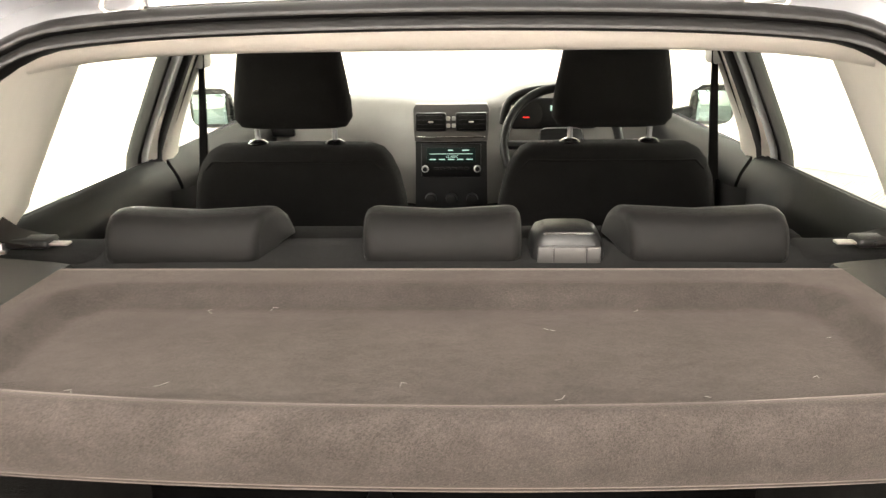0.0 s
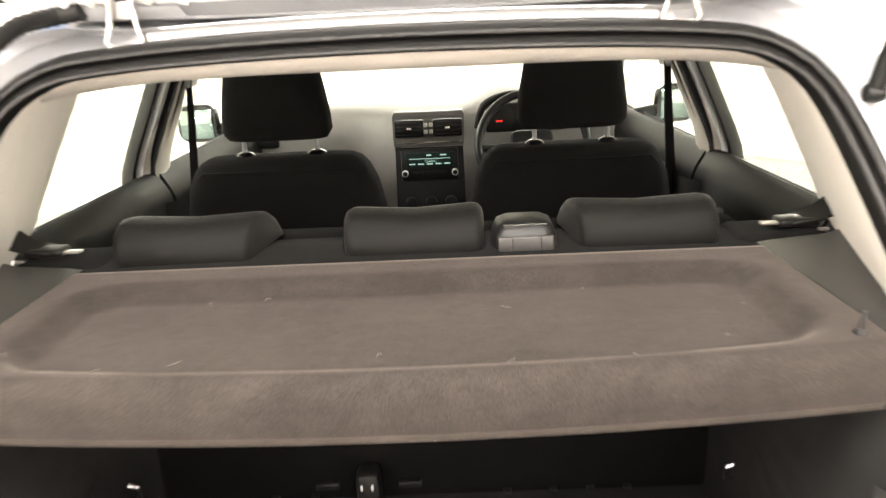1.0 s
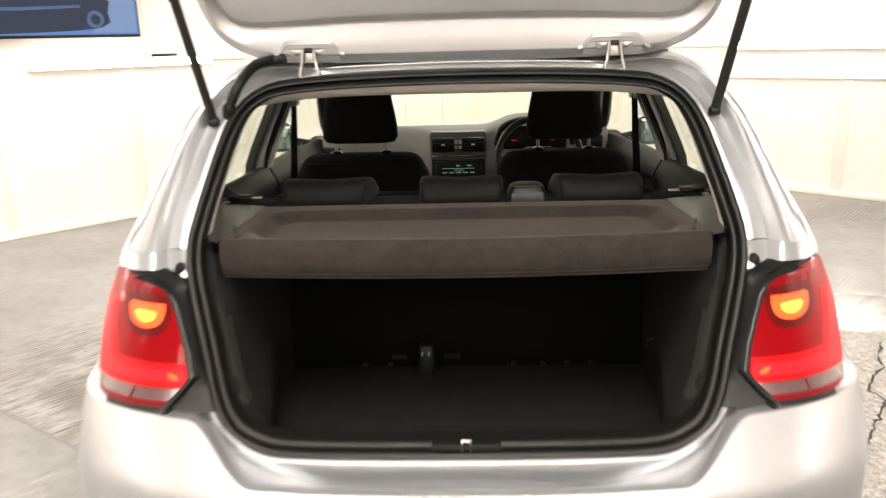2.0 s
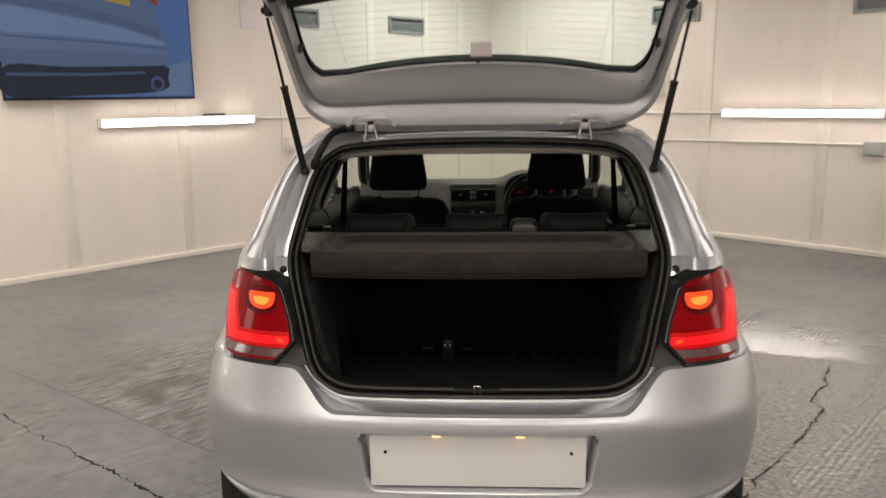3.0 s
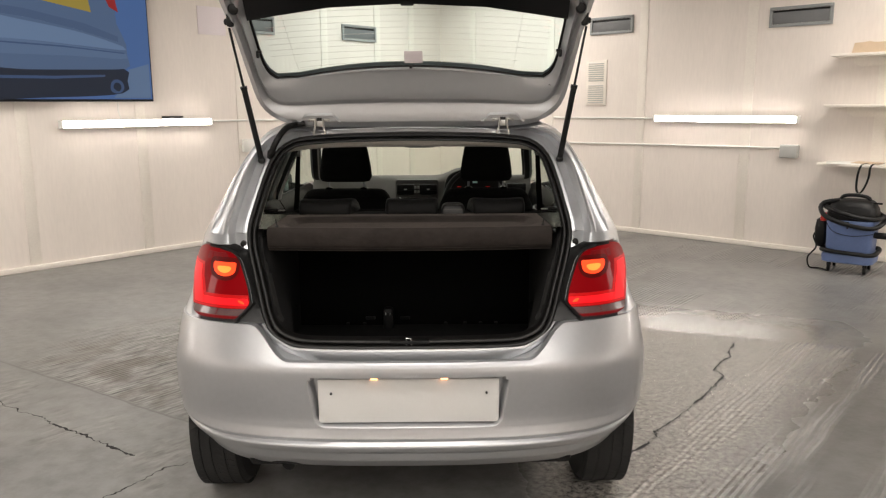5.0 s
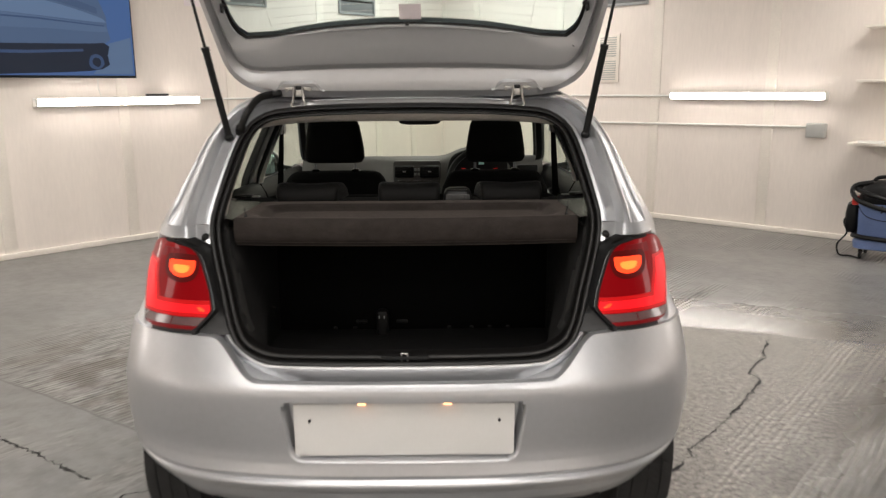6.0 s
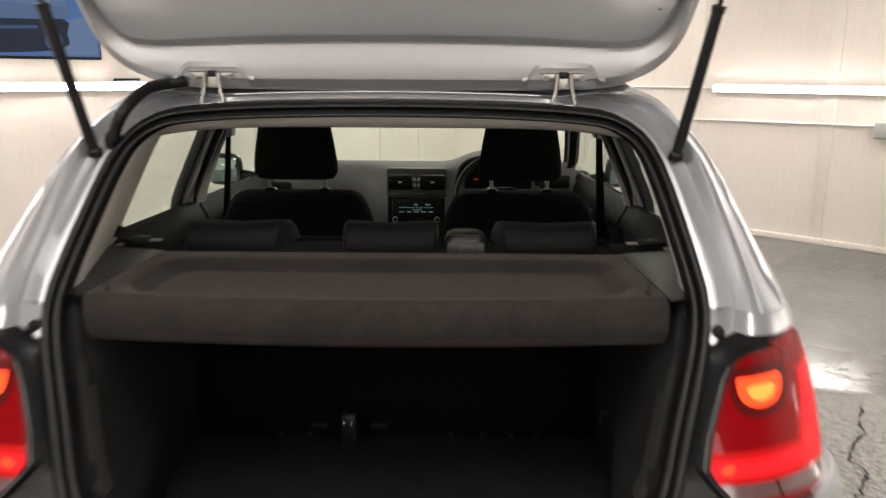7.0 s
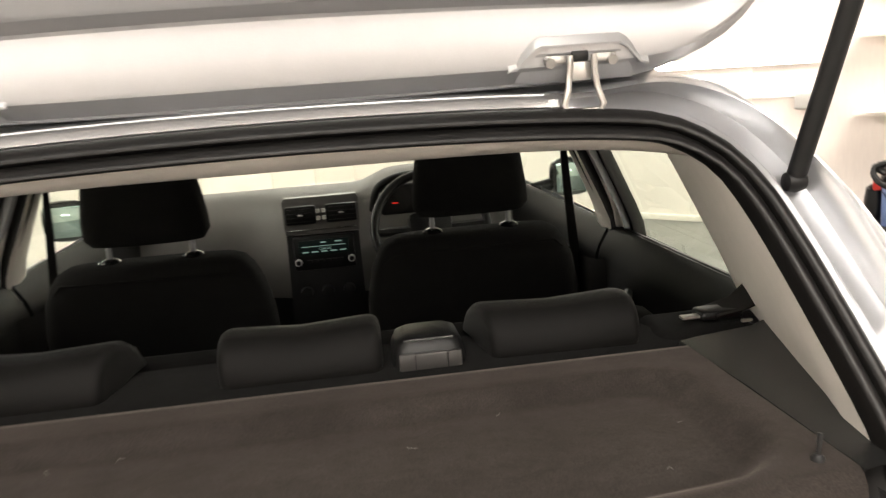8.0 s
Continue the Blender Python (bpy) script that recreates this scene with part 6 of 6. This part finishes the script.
part("dial_display", rbox((0.335, 2.562, 0.985), (0.03, 0.002, 0.018)), RADIO_TEXT, cl)
wh = part("steering_wheel", bmesh.new(), BLACK_PLASTIC, car, "black three-spoke steering wheel")
WM = pose(0.335, 2.33, 0.90, 68, 0, 0)
rim = [WM @ Vector((0.187 * math.cos(a), 0.187 * math.sin(a), 0)) for a in [2 * math.pi * k / 48 for k in range(48)]]
bm = bmesh.new()
rr = []
for k in range(48):
    a = 2 * math.pi * k / 48
    rr.append([WM @ Vector(((0.187 + 0.015 * math.cos(b2)) * math.cos(a), (0.187 + 0.015 * math.cos(b2)) * math.sin(a), 0.015 * math.sin(b2))) for b2 in [2 * math.pi * j / 10 for j in range(10)]])
part("wheel_rim", sheet(rr, bm, closed_u=True, closed_v=True), BLACK_PLASTIC, wh)
part("wheel_hub", rbox((0, 0, -0.02), (0.15, 0.12, 0.05), 0.03, m=WM), BLACK_PLASTIC, wh)
for a, b2 in (((-0.18, 0.0, -0.004), (-0.06, 0.0, -0.02)), ((0.18, 0, -0.004), (0.06, 0, -0.02)), ((0, -0.18, -0.004), (0, -0.05, -0.02))):
    part("spoke", tube([WM @ Vector(a), WM @ Vector(b2)], 0.016, 8), DARK_TRIM, wh)
part("steering_column", tube([WM @ Vector((0, 0, -0.03)), (0.335, 2.60, 0.80)], 0.04, 12), BLACK_PLASTIC, wh)
rm = part("rear_view_mirror", loft([oval(0.0, 2.17 + dy, 1.25, w, h, 4, 24, "y") for dy, w, h in ((0, 0.20, 0.05), (0.012, 0.215, 0.062), (0.03, 0.19, 0.05), (0.04, 0.12, 0.03))]), BLACK_PLASTIC, car, "black rear-view mirror")
part("mirror_stem", tube([(0, 2.20, 1.26), (0, 2.28, 1.335)], 0.010, 8), BLACK_PLASTIC, rm)
for s in (1, -1):
    dm = part("door_mirror", loft([oval(s * 0.900, 2.60 + dy, 0.985, w, h, 3.5, 24, "y") for dy, w, h in ((0, 0.145, 0.130), (0.02, 0.160, 0.145), (0.07, 0.14, 0.125), (0.10, 0.08, 0.08))]), BLACK_GLOSS, car, "dark door mirror")
    part("mirror_glass", rbox((s * 0.900, 2.596, 0.985), (0.122, 0.004, 0.108), 0.02), MIRROR, dm, "mirror glass")
    part("mirror_foot", tube([(s * 0.85, 2.64, 0.96), (s * 0.76, 2.66, 0.94)], 0.025, 10), BLACK_PLASTIC, dm)
part("cabin_floor", rbox((0, 1.9, 0.33), (1.36, 2.0, 0.03), 0.005), BOOT_CARPET, car)
part("bulkhead", rbox((0, 2.86, 0.65), (1.30, 0.04, 0.56), 0.01), BLACK_PLASTIC, car)

# ---- parcel shelf ----
shelf = thing("parcel_shelf", "dark carpeted parcel shelf with a shallow recess, over the boot", "parcel shelf")


def shelf_bow(u):
    """How the shelf's rear edge bows out in the middle."""
    return 0.030 * u * u - 0.013


def shelf_z(x, y):
    hx, y0, y1, r = 0.455, 0.441, 0.70, 0.07
    u = x / 0.495
    y -= (shelf_bow(u) - 0.010 * (1 - u * u)) * min(1.0, max(0.0, (0.70 - y) / 0.26))
    qx, qy = abs(x) - hx + r, abs(y - (y0 + y1) / 2) - (y1 - y0) / 2 + r
    d = math.hypot(max(qx, 0), max(qy, 0)) + min(max(qx, qy), 0) - r
    return 1.040 - 0.020 * ease(-d / 0.028)


rows = []
prof = [(0.010, -0.072), (-0.002, -0.071), (-0.009, -0.064), (-0.012, -0.048), (-0.013, -0.030), (-0.010, -0.014), (-0.004, -0.005), (0.002, -0.001)]
xsn = [k / 30 - 1 for k in range(61)]
for dy, dz in prof:
    rows.append([(u * 0.498, 0.420 + dy + shelf_bow(u), 1.040 + dz) for u in xsn])
for k in range(36):
    y = 0.424 + (0.752 - 0.424) * k / 35
    rows.append([(u * (0.497 - 0.012 * (k / 35)), y + shelf_bow(u) * (1 - k / 35), shelf_z(u * 0.495, y + shelf_bow(u) * (1 - k / 35))) for u in xsn])
part("board", thick(rows, (0, 0.012, -0.012)), CARPET, shelf, smooth=60)
for s in (1, -1):
    part("hook", tube([(s * 0.469, 0.456, 1.036), (s * 0.470, 0.457, 1.050), (s * 0.473, 0.460, 1.064)], [0.0030, 0.0022, 0.0026], 8), BLACK_PLASTIC, shelf)
    part("hook_foot", lathe([(0.0065, 0), (0.006, 0.007), (0.0035, 0.010)], (s * 0.469, 0.456, 1.036), "z", 12), BLACK_PLASTIC, shelf)

rng = random.Random(5)
bm = bmesh.new()
for k in range(12):
    x, y = rng.uniform(-0.45, 0.45), rng.uniform(0.43, 0.68)
    a, l = rng.uniform(0, 6.28), rng.uniform(0.004, 0.014)
    z = shelf_z(x, y) + 0.001
    tube([(x, y, z), (x + l * 0.5 * math.cos(a), y + l * 0.5 * math.sin(a), z + 0.0015), (x + l * math.cos(a + 0.7), y + l * math.sin(a + 0.7), z + 0.0005)], 0.00025, 4, bm)
tagged(finish("lint", bm, LINT), "pale lint fibres lying on the parcel shelf", "lint", kind="stuff")

# ---- wet vacuum cleaner ----
vac = thing("vacuum_cleaner", "blue tub vacuum cleaner wrapped in black hose, on castors", "vacuum cleaner")
VX, VY = 3.74, 4.36
VM = pose(VX, VY, 0, 0, 0, -38)
TUB_BLUE = material("pale_blue_plastic", (0.125, 0.18, 0.36), 0.42, vary=0.15, scale=9, bump=0.05)


def vac_part(name, bm, mat, label="", parent=None):
    bmesh.ops.transform(bm, matrix=VM, verts=bm.verts)
    return part(name, bm, mat, parent or vac, label)


def ribbed(pts, n, r):
    return tube(curve(pts, n), [r if k % 2 else r * 0.86 for k in range(n)], 10)


vac_part("trolley", loft([oval(0, 0, z, w, w * 0.92, 6, 32) for z, w in ((0.085, 0.36), (0.095, 0.41), (0.15, 0.42), (0.165, 0.40))]), TUB_BLUE, "blue plastic trolley base")
vac_part("tub", loft([oval(0, 0, z, w, w * 0.92, 6, 32) for z, w in ((0.15, 0.355), (0.17, 0.362), (0.40, 0.378), (0.455, 0.384), (0.462, 0.378))]), TUB_BLUE, "pale blue square plastic tub")
vac_part("motor_head", loft([oval(0, 0, z, w, w * 0.9, 4, 32) for z, w in ((0.462, 0.385), (0.475, 0.40), (0.52, 0.395), (0.56, 0.375), (0.60, 0.335), (0.625, 0.28), (0.635, 0.16))]), BLACK_PLASTIC, "black motor head")
for k in range(4):
    vac_part("vent_slot", rbox((-0.085 + 0.018 * k, -0.178, 0.535), (0.010, 0.012, 0.03), 0.002), DARK_TRIM)
vac_part("handle", tube(curve([(-0.12, 0, 0.60), (-0.09, 0, 0.655), (0.0, 0, 0.668), (0.10, 0, 0.652), (0.13, 0, 0.60)], 24), 0.016, 10), BLACK_PLASTIC, "black carry handle")
vac_part("crevice_tool", rbox((0.16, -0.05, 0.612), (0.12, 0.03, 0.014), 0.005), BLACK_PLASTIC)
vac_part("hose", ribbed([(-0.10, -0.10, 0.63), (-0.22, -0.12, 0.60), (-0.235, -0.15, 0.54), (-0.16, -0.215, 0.48), (0.02, -0.235, 0.43), (0.17, -0.225, 0.415), (0.235, -0.12, 0.44), (0.235, 0.05, 0.48), (0.10, 0.22, 0.52), (-0.10, 0.22, 0.55), (-0.22, 0.08, 0.57), (-0.225, -0.08, 0.575), (-0.12, -0.20, 0.545), (0.05, -0.225, 0.505), (0.20, -0.19, 0.49), (0.24, -0.02, 0.50), (0.20, 0.16, 0.46)], 220, 0.021), BLACK_PLASTIC, "wound black ribbed hose")
vac_part("hose_ring", ribbed([(0.215 * math.copysign(abs(math.cos(a)) ** 0.5, math.cos(a)), 0.20 * math.copysign(abs(math.sin(a)) ** 0.5, math.sin(a)), 0.185 + 0.008 * math.sin(2 * a)) for a in [2 * math.pi * k / 24 for k in range(25)]], 160, 0.020), BLACK_PLASTIC, "black hose round the base")
vac_part("outlet_pipe", tube([(0.18, -0.09, 0.345), (0.32, -0.11, 0.345), (0.46, -0.12, 0.34)], [0.028, 0.026, 0.022], 14), BLACK_PLASTIC, "black outlet pipe")
vac_part("latch", rbox((-0.01, -0.182, 0.425), (0.016, 0.014, 0.06), 0.004), BLACK_PLASTIC)
vac_part("bail_wire", tube(curve([(-0.185, -0.16, 0.44), (-0.12, -0.192, 0.365), (0.0, -0.196, 0.335), (0.11, -0.192, 0.345), (0.185, -0.16, 0.36)], 24), 0.003, 6), BLACK_PLASTIC)
vac_part("tool_bag", loft([oval(-0.235, -0.03, z, w, d, 3, 18) for z, w, d in ((0.20, 0.05, 0.08), (0.24, 0.10, 0.14), (0.36, 0.11, 0.16), (0.44, 0.09, 0.13), (0.46, 0.04, 0.08))]), BLACK_PLASTIC, "black tool bag")
vac_part("side_clip", rbox((-0.215, -0.10, 0.475), (0.05, 0.06, 0.075), 0.012), RED_PLASTIC, "red plastic side clip")
vac_part("loose_cable", tube(curve([(-0.22, -0.06, 0.40), (-0.29, -0.08, 0.30), (-0.26, -0.09, 0.20), (-0.32, -0.10, 0.10), (-0.30, -0.10, 0.012), (-0.22, -0.10, 0.010), (-0.14, -0.16, 0.010)], 40), 0.007, 8), BLACK_PLASTIC)
for dx in (-0.14, 0.14):
    for dy in (-0.13, 0.13):
        w = vac_part("castor", lathe([(0.026, -0.012), (0.033, -0.008), (0.033, 0.008), (0.026, 0.012)], (dx, dy, 0.033), "x", 16), BLACK_PLASTIC)
        vac_part("castor_fork", rbox((dx, dy + 0.008, 0.072), (0.034, 0.03, 0.045), 0.006), BLACK_PLASTIC, "", w)
